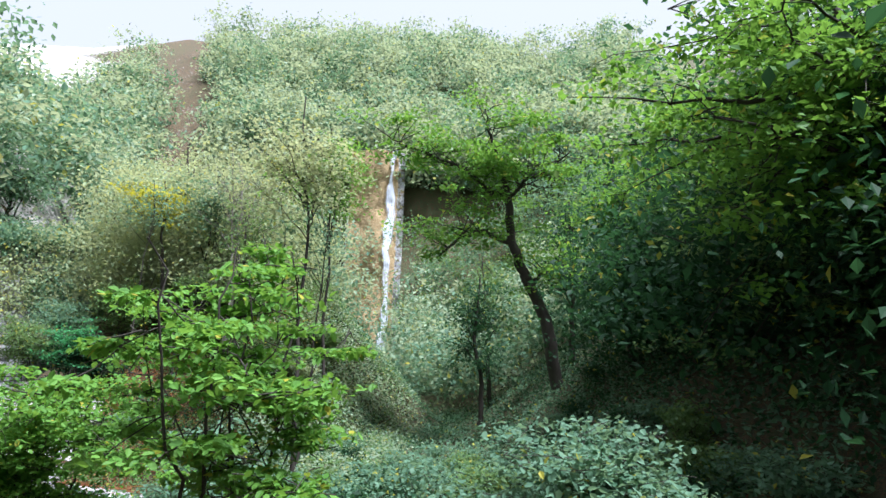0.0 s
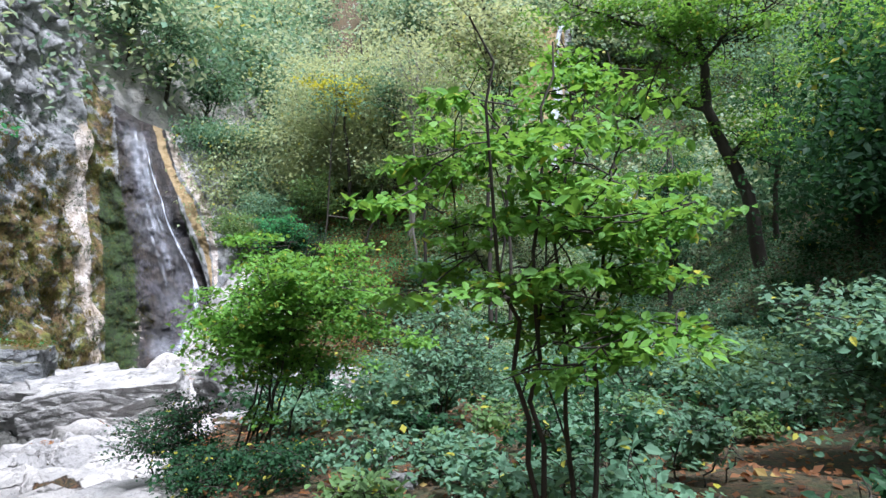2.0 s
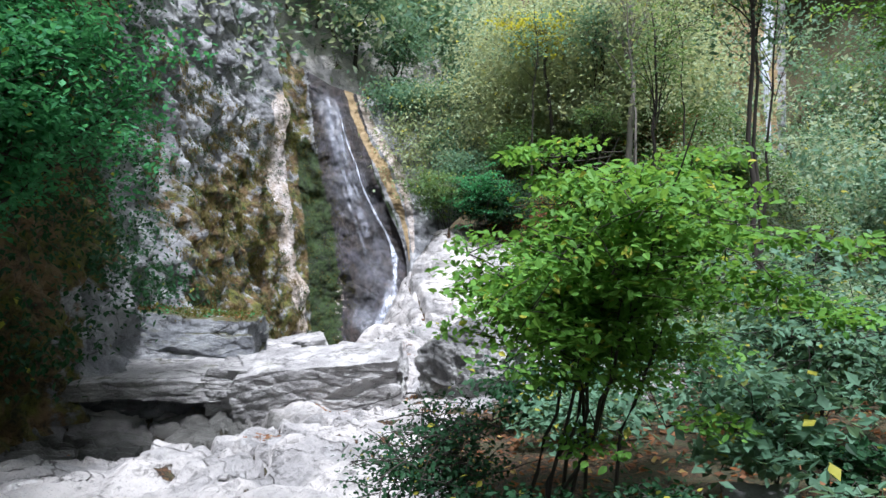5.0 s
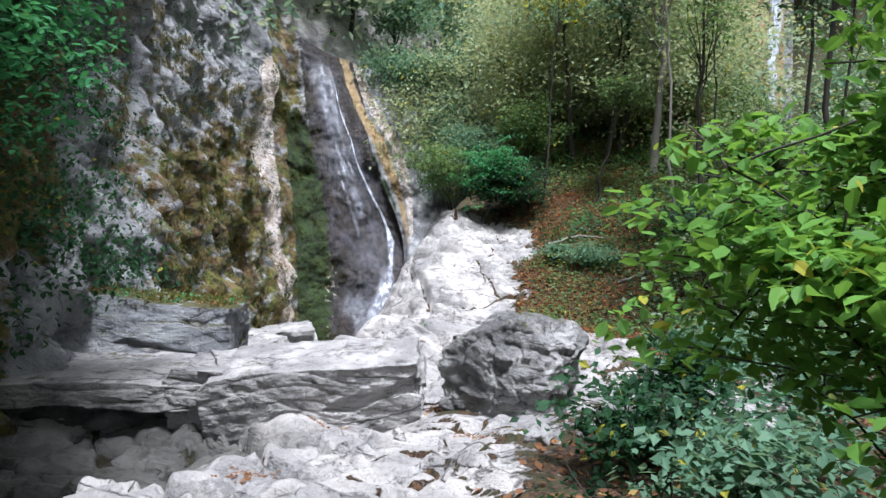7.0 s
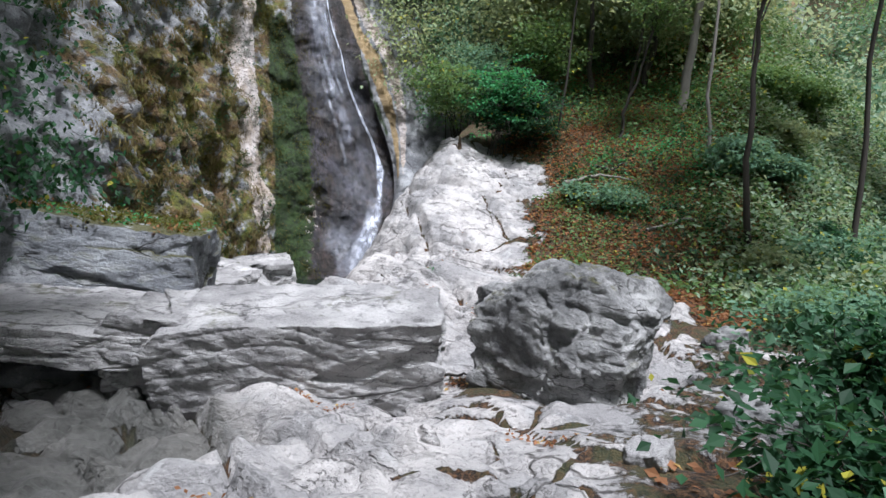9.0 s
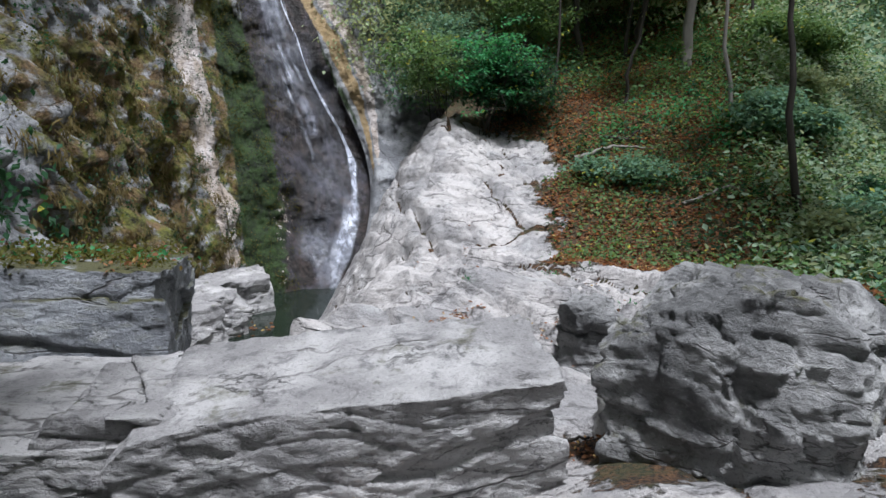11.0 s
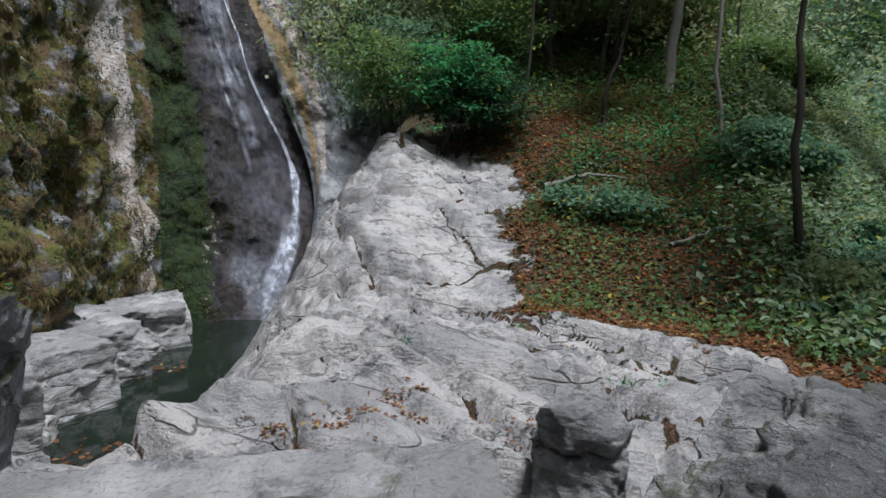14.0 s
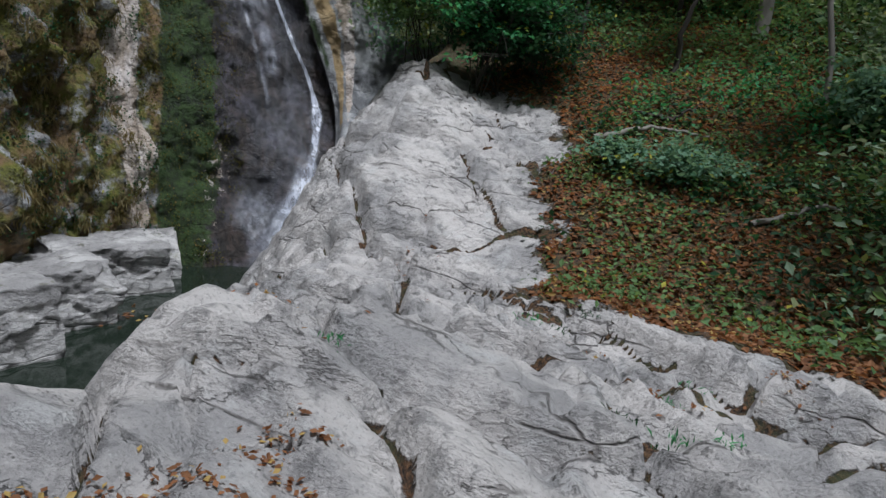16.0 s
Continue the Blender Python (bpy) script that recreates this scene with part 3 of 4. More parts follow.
# ---- rocks ----
def rock_mesh(name, size, seed, cuts=9, n=22, rough=0.05, beds=0.0, parent=None, material=None, label="", keep=0.72, pits=0.0):
    """A broken block: a box cut by planes, bedded and roughened; its base is at z = 0 of its own."""
    rng = np.random.default_rng(seed)
    t = np.linspace(-1, 1, n)
    A, B = np.meshgrid(t, t, indexing="ij")
    verts, faces = [], []
    f = grid_faces(n, n)
    for axis in range(3):
        for s in (-1, 1):
            p = np.zeros((n, n, 3))
            p[..., axis], p[..., (axis + 1) % 3], p[..., (axis + 2) % 3] = s, A, B
            faces.append((f if s > 0 else f[:, ::-1]) + len(verts) * n * n)
            verts.append(p.reshape(-1, 3))
    P, back = np.unique(np.round(np.concatenate(verts), 5), axis=0, return_inverse=True)
    quads = back.ravel()[np.concatenate(faces)]
    for k in range(cuts):
        d = rng.normal(size=3)
        d /= np.linalg.norm(d)
        if d[2] < -0.3:
            d[2] *= -1
        h = np.abs(d).sum() * rng.uniform(keep, 0.95)
        over = np.maximum(0, P @ d - h)
        P = P - over[:, None] * d
    P = P * np.array(size) * 0.5
    o = seed * 3.1
    grain = 1.0 / max(size)
    q = P * grain * 2.2 + o
    for i in range(3):
        P[:, i] += rough * max(size) * fbm(q[:, 0] + 7 * i, q[:, 1], q[:, 2], 4, seed + i) + 0.018 * fbm(P[:, 0] * 7 + i, P[:, 1] * 7, P[:, 2] * 9, 3, seed + 9)
    seeds = rng.uniform(-0.5, 0.5, (34, 3)) * size
    warp = np.stack([0.12 * fbm(P[:, 0] * 1.5 + o, P[:, 1] * 1.5, P[:, 2] * 1.5 + 5 * i, 3, seed + 40 + i) for i in range(3)], 1)
    near = np.argmin((((P + warp)[:, None] - seeds[None]) ** 2 * [1.0, 1.0, 5.0]).sum(2), 1)
    push = rng.uniform(-1, 0.35, 34)[near] * 0.055 * min(1.5, max(size))
    P += push[:, None] * P / np.maximum(np.linalg.norm(P, axis=1, keepdims=True), 0.05)
    if pits:
        r = P / np.maximum(np.linalg.norm(P, axis=1, keepdims=True), 0.05)
        f1 = np.abs(fbm(P[:, 0] * 1.7 + o, P[:, 1] * 1.7, P[:, 2] * 1.7, 4, seed + 20))
        f2 = np.abs(fbm(P[:, 0] * 4.5 + o, P[:, 1] * 4.5, P[:, 2] * 4.5, 3, seed + 25))
        P -= r * (pits * (sstep(0.22, 0.0, f1) + 0.2 * sstep(0.25, 0.0, f2)))[:, None]
    if beds:
        w = P[:, 2] * 5.5 + 1.2 * fbm(P[:, 0] * 0.8 + o, P[:, 1] * 0.8, 0, 2, seed)
        g = hash3(np.floor(w).astype(np.int64), np.zeros(len(P), np.int64), np.zeros(len(P), np.int64), seed) - 0.5
        groove = np.exp(-((w - np.floor(w) - 0.5) / 0.5) ** 6)
        r = P[:, :2] / np.maximum(np.linalg.norm(P[:, :2], axis=1, keepdims=True), 0.05)
        P[:, :2] += r * (beds * (g + 0.6 * groove - 0.6))[:, None]
    P[:, 2] += size[2] * 0.5
    return mesh_object(name, P, quads, material or ROCK, parent, label)


def place(ob, x, y, z, rz=0, rx=0, ry=0):
    ob.matrix_basis = pose(x, y, z, rx, ry, rz)
    return ob


place(tagged(rock_mesh("rock_slab", (2.9, 1.3, 1.05), 4, 5, 110, 0.014, 0.03, None, ROCK, "", 0.86), "huge tilted grey limestone slab with a broken front face", "rock"), -10.86, 12.56, -2.52, 27, 8, -4)
place(tagged(rock_mesh("bedded_rock", (1.55, 1.25, 1.0), 8, 5, 90, 0.02, 0.10, None, ROCK, "", 0.88), "cracked grey bedrock in layers beside the slab", "rock"), -12.0, 12.05, -2.60, 27, 3, 1)
ledge = place(tagged(empty("rock_ledge", 0, 0, 0), "layered rock ledge, lower beds coloured for shade under a pale top", "rock"), -13.85, 11.35, -2.84, 24)
for k, (w, d, h, x, y, z, stone) in enumerate([(3.1, 1.4, 0.65, 0.0, 0.42, -0.62, ROCK_SHADED), (3.2, 1.5, 0.42, 0.0, 0.35, 0.0, ROCK_SHADED), (3.3, 1.6, 0.42, 0.1, 0.30, 0.36, ROCK_SHADED), (3.6, 1.9, 0.36, -0.02, 0.0, 0.74, ROCK)]):
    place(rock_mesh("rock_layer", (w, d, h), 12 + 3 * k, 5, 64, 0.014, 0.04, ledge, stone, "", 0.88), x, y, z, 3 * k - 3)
place(tagged(rock_mesh("wall_rock", (5.6, 2.3, 1.95), 15, 4, 110, 0.018, 0.0, None, ROCK_BLUE, "", 0.88), "blue-grey water-stained limestone wall block beside the pool", "rock"), -16.5, 12.6, -2.8, 35, -6, 7)
place(tagged(rock_mesh("boulder", (1.6, 1.35, 1.5), 23, 16, 84, 0.035, 0.03, None, ROCK_RUGGED, "", 0.62, 0.05), "rugged grey and white boulder with moss in its hollows", "boulder"), -8.2, 13.2, -2.38, -18, -5, 3)
place(tagged(rock_mesh("boulder", (0.62, 0.55, 0.85), 29, 9, 50, 0.05, 0.0, None, ROCK_RUGGED, "", 0.66, 0.08), "dark pitted boulder between slab and big boulder", "boulder"), -9.5, 14.65, -2.32, 10)
place(tagged(rock_mesh("stone", (0.46, 0.5, 0.8), 31, 8, 30, 0.05, 0.0, None, ROCK_WHITE, "", 0.6), "white upright stone leaning against the boulder", "stone"), -9.08, 13.6, -2.58, 20, 10, 12)
# the broken rim along the far shore of the pool
for k, (x, y, w, h, rz) in enumerate([(-17.9, 16.3, 2.6, 1.9, 62), (-19.2, 18.9, 2.3, 1.45, 70), (-19.75, 20.7, 2.0, 1.35, 72), (-20.6, 22.6, 2.2, 1.3, 66), (-21.2, 24.0, 1.8, 1.1, 50)]):
    place(tagged(rock_mesh("shore_rock", (w, 1.7, h), 50 + k, 6, 48, 0.04, 0.03, None, ROCK, "", 0.75), "pale fluted limestone block on the pool shore", "rock"), x, y, POOL_Z - 0.3, rz)
place(tagged(rock_mesh("stone", (0.7, 0.5, 0.45), 61, 8, 18, 0.05, 0.0, None, ROCK_WHITE, "", 0.6), "small white stone at the water edge", "stone"), -18.2, 18.05, POOL_Z - 0.12, 30)


# ---- leaves, stems and trees ----
def ground_z(x, y):
    return land(np.asarray(x, float), np.asarray(y, float))


def leaf_arrays(pts, size, rng, droop=0.25, wide=0.30, spread_tilt=0.45, oval=False):
    n = len(pts)
    a = rng.uniform(0, 2 * np.pi, n)
    t = rng.normal(droop, spread_tilt, n)
    L = size * rng.uniform(0.6, 1.35, n)
    axis = np.stack([np.cos(a) * np.cos(t), np.sin(a) * np.cos(t), -np.sin(t)], 1)
    side = np.stack([-np.sin(a), np.cos(a), np.zeros(n)], 1)
    up = np.cross(axis, side)
    r = rng.normal(0, 0.5, n)[:, None]
    side = side * np.cos(r) + up * np.sin(r)
    up = np.cross(axis, side)
    L = L[:, None]
    fold = rng.uniform(0.02, 0.12, n)[:, None]
    if oval:
        w = wide * 0.95
        v = np.stack([pts, pts + L * (0.28 * axis + w * side + fold * up), pts + L * (0.66 * axis + w * 0.82 * side + fold * up), pts + L * axis, pts + L * (0.66 * axis - w * 0.82 * side + fold * up), pts + L * (0.28 * axis - w * side + fold * up)], 1).reshape(-1, 3)
        b = np.arange(n)[:, None] * 6
        return v, np.concatenate([b + [0, 1, 2, 3], b + [0, 3, 4, 5]])
    v = np.stack([pts, pts + L * (0.45 * axis + wide * side + fold * up), pts + L * axis, pts + L * (0.45 * axis - wide * side + fold * up)], 1).reshape(-1, 3)
    b = np.arange(n)[:, None] * 4
    f = np.concatenate([b + [0, 1, 2], b + [0, 2, 3]])
    return v, f


def leaf_object(name, pts, size, material, rng, parent=None, **kw):
    v, f = leaf_arrays(np.asarray(pts), size, rng, **kw)
    return mesh_object(name, v, f, material, parent, smooth=False)


def tube(points, radii, sides=6):
    P = np.asarray(points, float)
    R = np.asarray(radii, float)
    T = np.gradient(P, axis=0)
    T /= np.maximum(np.linalg.norm(T, axis=1, keepdims=True), 1e-6)
    ref = np.where(np.abs(T[:, 2:3]) > 0.9, [[1.0, 0, 0]], [[0, 0, 1.0]])
    A = np.cross(T, ref)
    A /= np.linalg.norm(A, axis=1, keepdims=True)
    B = np.cross(T, A)
    ang = np.linspace(0, 2 * np.pi, sides, endpoint=False)
    ring = P[:, None] + R[:, None, None] * (A[:, None] * np.cos(ang)[None, :, None] + B[:, None] * np.sin(ang)[None, :, None])
    i = np.arange(len(P) - 1)[:, None] * sides
    j = np.arange(sides)[None, :]
    k = (j + 1) % sides
    f = np.stack([i + j, i + k, i + sides + k, i + sides + j], -1).reshape(-1, 4)
    return ring.reshape(-1, 3), f


def join(pieces):
    v, f, n = [], [], 0
    for a, b in pieces:
        v.append(a)
        f.append(b + n)
        n += len(a)
    return np.concatenate(v), np.concatenate(f)


def wander(start, end, n, wob, rng, sag=0.0):
    t = np.linspace(0, 1, n)[:, None]
    p = np.array(start) * (1 - t) + np.array(end) * t
    w = np.cumsum(rng.normal(0, wob / n ** 0.5, (n, 3)), 0)
    w -= t * w[-1]
    p = p + w
    p[:, 2] += sag * (4 * t * (1 - t))[:, 0]
    return p


def spray(centre, r, flat, n, rng):
    d = rng.normal(size=(n, 3))
    d /= np.linalg.norm(d, axis=1, keepdims=True)
    d *= (rng.uniform(0, 1, n) ** 0.45)[:, None] * r
    d[:, 2] *= flat
    return centre + d


def make_tree(name, label, base, top, radius, crown, n_limbs, leaves, size, leaf_mat, seed, bark=None, spray_r=0.5, flat=0.35, stems=1, low=0.35, wob=0.25, category="tree", twig=True, **kw):
    """base, top: ends of the trunk. crown: (x, y, z, rx, ry, rz), the ellipsoid in which the limbs end."""
    rng = np.random.default_rng(seed)
    ob = tagged(empty(name, *base), label, category)
    origin = np.array(base)
    base, top = np.zeros(3), np.array(top) - origin
    cc, cr = np.array(crown[:3]) - origin, np.array(crown[3:])
    wood, pts = [], []
    trunks = []
    for s in range(stems):
        off = rng.normal(0, 0.35 if stems > 1 else 0, 3) * cr * 0.9
        off[2] *= 0.3
        p = wander(base + (rng.normal(0, 0.09, 3) * [1, 1, 0] if stems > 1 else 0), top + off, 14, wob, rng)
        trunks.append(p)
        wood.append(tube(p, np.linspace(radius * 1.15, radius * 0.3, 14), 7))
    for k in range(n_limbs):
        tr = trunks[k % stems]
        t = rng.uniform(low, 0.97)
        i = t * (len(tr) - 1)
        i0 = int(i)
        s = tr[i0] + (tr[min(i0 + 1, len(tr) - 1)] - tr[i0]) * (i - i0)
        d = rng.normal(size=3)
        d /= np.linalg.norm(d)
        e = cc + d * cr * rng.uniform(0.45, 1.0)
        limb = wander(s, e, 9, wob * 0.6, rng, 0.08 * np.linalg.norm(e - s))
        r0 = radius * (1 - 0.75 * t) * 0.55
        wood.append(tube(limb, np.linspace(r0, max(0.004, r0 * 0.15), 9), 5))
        m = 4
        for q in np.linspace(0.4, 1.0, m):
            c = limb[int(q * 8)] + rng.normal(0, spray_r * 0.35, 3) * [1, 1, 0.5]
            pts.append(spray(c, spray_r * rng.uniform(0.6, 1.25), flat, max(1, leaves // (n_limbs * m)), rng))
            if twig:
                for _ in range(2):
                    wood.append(tube(wander(limb[int(q * 8)], c + rng.normal(0, spray_r * 0.5, 3) * [1, 1, 0.4], 4, 0.03, rng), np.linspace(max(0.004, r0 * 0.22), 0.003, 4), 4))
    v, f = join(wood)
    mesh_object("trunk", v, f, bark or BARK, ob)
    leaf_object("crown", np.concatenate(pts), size, leaf_mat, rng, ob, **kw)
    return ob


def gz(x, y):
    return float(ground_z(x, y)) - 0.05


def shrub(x, y, h, w, n, size, mat, seed, label, name="shrub", stems=4, dx=0.0, dy=0.0, group="", tall=0.62, deep=0.42, **kw):
    z = gz(x, y)
    kw = dict(dict(spray_r=0.21 * w, flat=0.3, low=0.25, wob=0.12), **kw)
    ob = make_tree(name, label, (x, y, z), (x + dx, y + dy, z + h * 0.85), 0.006 + 0.0026 * h, (x + dx, y + dy, z + h * tall, w * 0.5, w * 0.5, h * deep), stems * 5, n, size, mat, seed, stems=stems, category="shrub", **kw)
    return tagged(ob, group=group)


# saplings and shrubs beside the path
shrub(-1.2, 3.75, 2.95, 1.85, 9000, 0.05, LEAF_BRIGHT, 101, "bright green leafy sapling with thin dark stems", "sapling", 4, oval=True, low=0.4, tall=0.68, deep=0.32, flat=0.2, spray_r=0.24)
shrub(-4.6, 7.25, 2.9, 2.8, 20000, 0.058, LEAF_BRIGHT, 103, "bright green many-stemmed shrub beside the pale rock", "shrub", 8, 0.45, 0.15, oval=True, tall=0.57, deep=0.40, spray_r=0.34)
for k, (x, y) in enumerate([(-4.9, 6.5), (-4.35, 6.3), (-3.85, 6.75), (-4.4, 5.9), (-3.7, 6.1)]):
    shrub(x, y, 0.42, 0.95, 1100, 0.045, LEAF_DARK_SHADE, 190 + k, "low dark ivy covering the soil under the shrub", "ivy", 4, oval=True, twig=False, group="ivy under the shrub")
shrub(-5.35, 6.9, 1.0, 1.3, 3600, 0.04, LEAF_DARK_SHADE, 104, "low dark evergreen shrub under the green shrub", "shrub", 6, oval=True)
shrub(1.5, 7.0, 1.6, 2.1, 6000, 0.08, LEAF_BLUE, 105, "pale blue-green bush beside the gravel path", "bush", 5, oval=True)
shrub(-4.32, 3.12, 0.95, 0.7, 900, 0.06, LEAF_TEAL, 106, "small teal-green seedling at the path edge", "shrub", 3, oval=True)
shrub(-3.2, 9.6, 1.8, 2.2, 4200, 0.075, LEAF_BLUE, 107, "green hazel shrub on the gorge floor", "shrub", 5, oval=True)

# overhanging trees by the shaded bank
make_tree("overhanging_tree", "dark green broad-leaved tree hanging over the pale rock", (-11.6, 6.6, gz(-11.6, 6.6)), (-10.9, 7.3, 3.4), 0.10, (-10.75, 7.3, 2.5, 1.55, 1.7, 1.7), 40, 20000, 0.085, LEAF_TEAL, 111, spray_r=0.6, flat=0.5, wob=0.3, oval=True)
make_tree("overhanging_tree", "leafy tree against the shaded bank", (-11.7, 4.0, gz(-11.7, 4.0)), (-10.9, 4.6, 4.4), 0.11, (-10.5, 5.0, 2.8, 1.7, 2.2, 2.4), 36, 16000, 0.095, LEAF_TEAL, 112, spray_r=0.6, flat=0.5, wob=0.3)

# crowns above the view, added to shade the shelf, bank and ledge
make_tree("overhanging_tree", "added tree whose unseen crown over the path shades the shelf", (-11.2, 1.2, gz(-11.2, 1.2)), (-7.4, 2.6, 7.6), 0.19, (-5.9, 2.8, 7.9, 3.0, 2.8, 1.2), 44, 19000, 0.15, LEAF_DARK_SHADE, 113, spray_r=0.9, flat=0.4, wob=0.35, low=0.6, twig=False)
make_tree("overhanging_tree", "added tree whose unseen crown shades the bank it stands on", (-13.2, 5.6, gz(-13.2, 5.6)), (-11.2, 6.2, 7.4), 0.17, (-10.9, 5.4, 7.8, 2.4, 2.6, 1.2), 30, 7000, 0.15, LEAF_DARK_SHADE, 114, spray_r=0.9, flat=0.4, wob=0.3, low=0.6, twig=False)
make_tree("overhanging_tree", "added leaning tree whose unseen crown shades the rock ledge", (-14.0, 7.4, gz(-14.0, 7.4)), (-12.2, 8.2, 6.6), 0.15, (-11.5, 8.5, 6.9, 2.3, 2.3, 1.0), 34, 11000, 0.14, LEAF_DARK_SHADE, 115, spray_r=0.8, flat=0.4, wob=0.3, low=0.65, twig=False)
for k, (x, y, h) in enumerate([(-4.4, 20.2, 12.0), (-4.6, 26.0, 13.0)]):
    z = gz(x, y)
    make_tree("woodland_tree", "tall slender tree with a light high crown on the slope", (x, y, z), (x - 0.3, y + 0.4, z + h), 0.07, (x - 0.3, y, z + h * 0.84, 2.5, 2.5, h * 0.15), 26, 3500, 0.15, (LEAF_PALE, LEAF_BRIGHT)[k % 2], 160 + k, bark=BARK, spray_r=0.9, flat=0.3, low=0.6)
make_tree("woodland_tree", "tall leafy tree with spreading dark limbs over the path", (7.2, 9.6, gz(7.2, 9.6)), (5.6, 9.6, 7.0), 0.17, (4.6, 9.3, 5.0, 3.0, 2.4, 2.3), 46, 15000, 0.13, LEAF_BRIGHT, 121, spray_r=0.75, flat=0.3, wob=0.4)
make_tree("woodland_tree", "dark leafy tree on the shaded bank", (8.5, 13.5, gz(8.5, 13.5)), (7.6, 13.5, 7.6), 0.17, (6.6, 13.4, 4.6, 2.8, 2.6, 3.2), 40, 11000, 0.14, LEAF_MID, 122, spray_r=0.8, flat=0.35, wob=0.4)
make_tree("woodland_tree", "broad tree whose leafy branch hangs above the path", (3.4, 2.2, gz(3.4, 2.2)), (2.6, 3.8, 6.0), 0.16, (1.2, 4.8, 4.75, 1.0, 0.8, 0.45), 12, 1500, 0.11, LEAF_DARK_SHADE, 123, spray_r=0.35, flat=0.7, low=0.75)

# the black-limbed tree in the middle of the gorge
def gorge_tree():
    rng = np.random.default_rng(131)
    base = np.array((4.9, 30.4, gz(4.9, 30.4)))
    ob = tagged(empty("gorge_tree", *base), "tall tree with a black leaning trunk and light green crown", "tree")
    limbs = [
        (0.30, 0.17, [base, (4.3, 30.4, 3.4), (3.4, 30.4, 5.4), (2.75, 30.2, 6.9), (2.55, 29.8, 8.8)]),
        (0.13, 0.04, [(2.75, 30.2, 6.8), (1.35, 30.2, 7.4), (0.35, 30.3, 7.0), (-0.5, 30.4, 6.2)]),
        (0.13, 0.03, [(2.55, 29.8, 8.8), (1.55, 29.8, 9.2), (0.5, 29.5, 10.1), (-0.3, 29.5, 10.4), (-1.5, 29.3, 10.8), (-2.7, 29.1, 11.2)]),
        (0.14, 0.03, [(2.55, 29.8, 8.8), (2.15, 29.4, 10.3), (1.65, 29.1, 11.5), (1.4, 28.8, 12.6)]),
        (0.10, 0.03, [(2.6, 29.8, 8.8), (3.3, 29.5, 9.6), (4.2, 29.3, 10.0), (5.2, 29.2, 10.9)]),
        (0.10, 0.03, [(3.8, 30.35, 5.1), (4.3, 30.2, 5.7), (5.3, 30.0, 5.9)]),
    ]
    wood, pts = [], []
    for k, (r0, r1, p) in enumerate(limbs):
        p = np.array(p) - base
        t = np.linspace(0, len(p) - 1, 8 * len(p))
        q = np.stack([np.interp(t, np.arange(len(p)), p[:, i]) for i in range(3)], 1)
        q[1:-1] += rng.normal(0, 0.05, q[1:-1].shape)
        q[1:-1] = (q[:-2] + q[1:-1] * 2 + q[2:]) / 4
        wood.append(tube(q, np.linspace(r0, r1, len(q)), 8))
        if k:
            for c in q[5::3]:
                for _ in range(3):
                    e = c + rng.normal(0, 1, 3) * [1.0, 0.9, 0.55] + [0, 0, 0.35]
                    wood.append(tube(wander(c, e, 5, 0.12, rng), np.linspace(0.03, 0.008, 5), 4))
                    pts.append(spray(e, rng.uniform(0.6, 1.1), 0.3, 70, rng))
    v, f = join(wood)
    mesh_object("trunk", v, f, BARK, ob)
    leaf_object("crown", np.concatenate(pts), 0.20, LEAF_BRIGHT, rng, ob)


gorge_tree()

# trees and trunks on the spur beside the fall
make_tree("thin_tree", "slim grey-barked tree on the leaf-covered slope", (-9.2, 28.3, gz(-9.2, 28.3)), (-9.1, 28.6, 9.5), 0.13, (-9.3, 28.5, 8.4, 2.4, 2.2, 1.6), 22, 1100, 0.15, LEAF_PALE, 141, bark=BARK_GREY, spray_r=0.9, flat=0.35, low=0.5)
make_tree("thin_tree", "dark slender tree at the foot of the slope", (-6.92, 23.0, gz(-6.92, 23.0)), (-7.2, 23.3, 6.5), 0.07, (-6.85, 23.6, 5.9, 1.7, 1.7, 1.5), 20, 1500, 0.12, LEAF_MID, 142, spray_r=0.7, flat=0.35, low=0.6)
make_tree("thin_tree", "thin black sapling leaning on the leafy slope", (-10.6, 26.5, gz(-10.6, 26.5)), (-9.8, 27.0, 4.6), 0.05, (-9.9, 27.0, 4.2, 1.2, 1.2, 0.8), 12, 900, 0.12, LEAF_MID, 143, spray_r=0.5, low=0.6)
for k, (x, y, h) in enumerate([(-12.6, 26.6, 8.0), (-8.2, 25.6, 9.5), (-10.9, 29.0, 7.5), (-7.6, 30.5, 9.0), (-4.4, 21.2, 8.5)]):
    z = gz(x, y)
    make_tree("thin_tree", "slender tree with a high crown on the leafy slope", (x, y, z), (x + 0.5 * (-1) ** k, y + 0.3, z + h), 0.036 + 0.008 * (k % 3), (x + 0.2, y, z + h * 0.88, 2.0, 2.0, h * 0.17), 18, 800, 0.14, (LEAF_BLUE, LEAF_PALE)[k % 2], 150 + k, bark=BARK_GREY if k % 4 == 1 else BARK, spray_r=0.9, flat=0.35, low=0.66, twig=False)
shrub(-14.9, 24.9, 2.5, 2.6, 4200, 0.10, LEAF_MID, 144, "green bush overhanging the top of the pale rock face", "bush", 7, -0.2, -0.5, spray_r=0.42, flat=0.3)
shrub(-13.9, 25.2, 2.7, 2.6, 3600, 0.10, LEAF_TEAL, 146, "dark green bush behind the head of the pale rock face", "bush", 7, 0.3, -0.4, spray_r=0.42, flat=0.3)
shrub(-12.9, 25.9, 1.8, 2.6, 3000, 0.10, LEAF_DARK_SHADE, 145, "bush above the rock face, leaves darkened for the shadow there", "bush", 6, spray_r=0.45, flat=0.3)
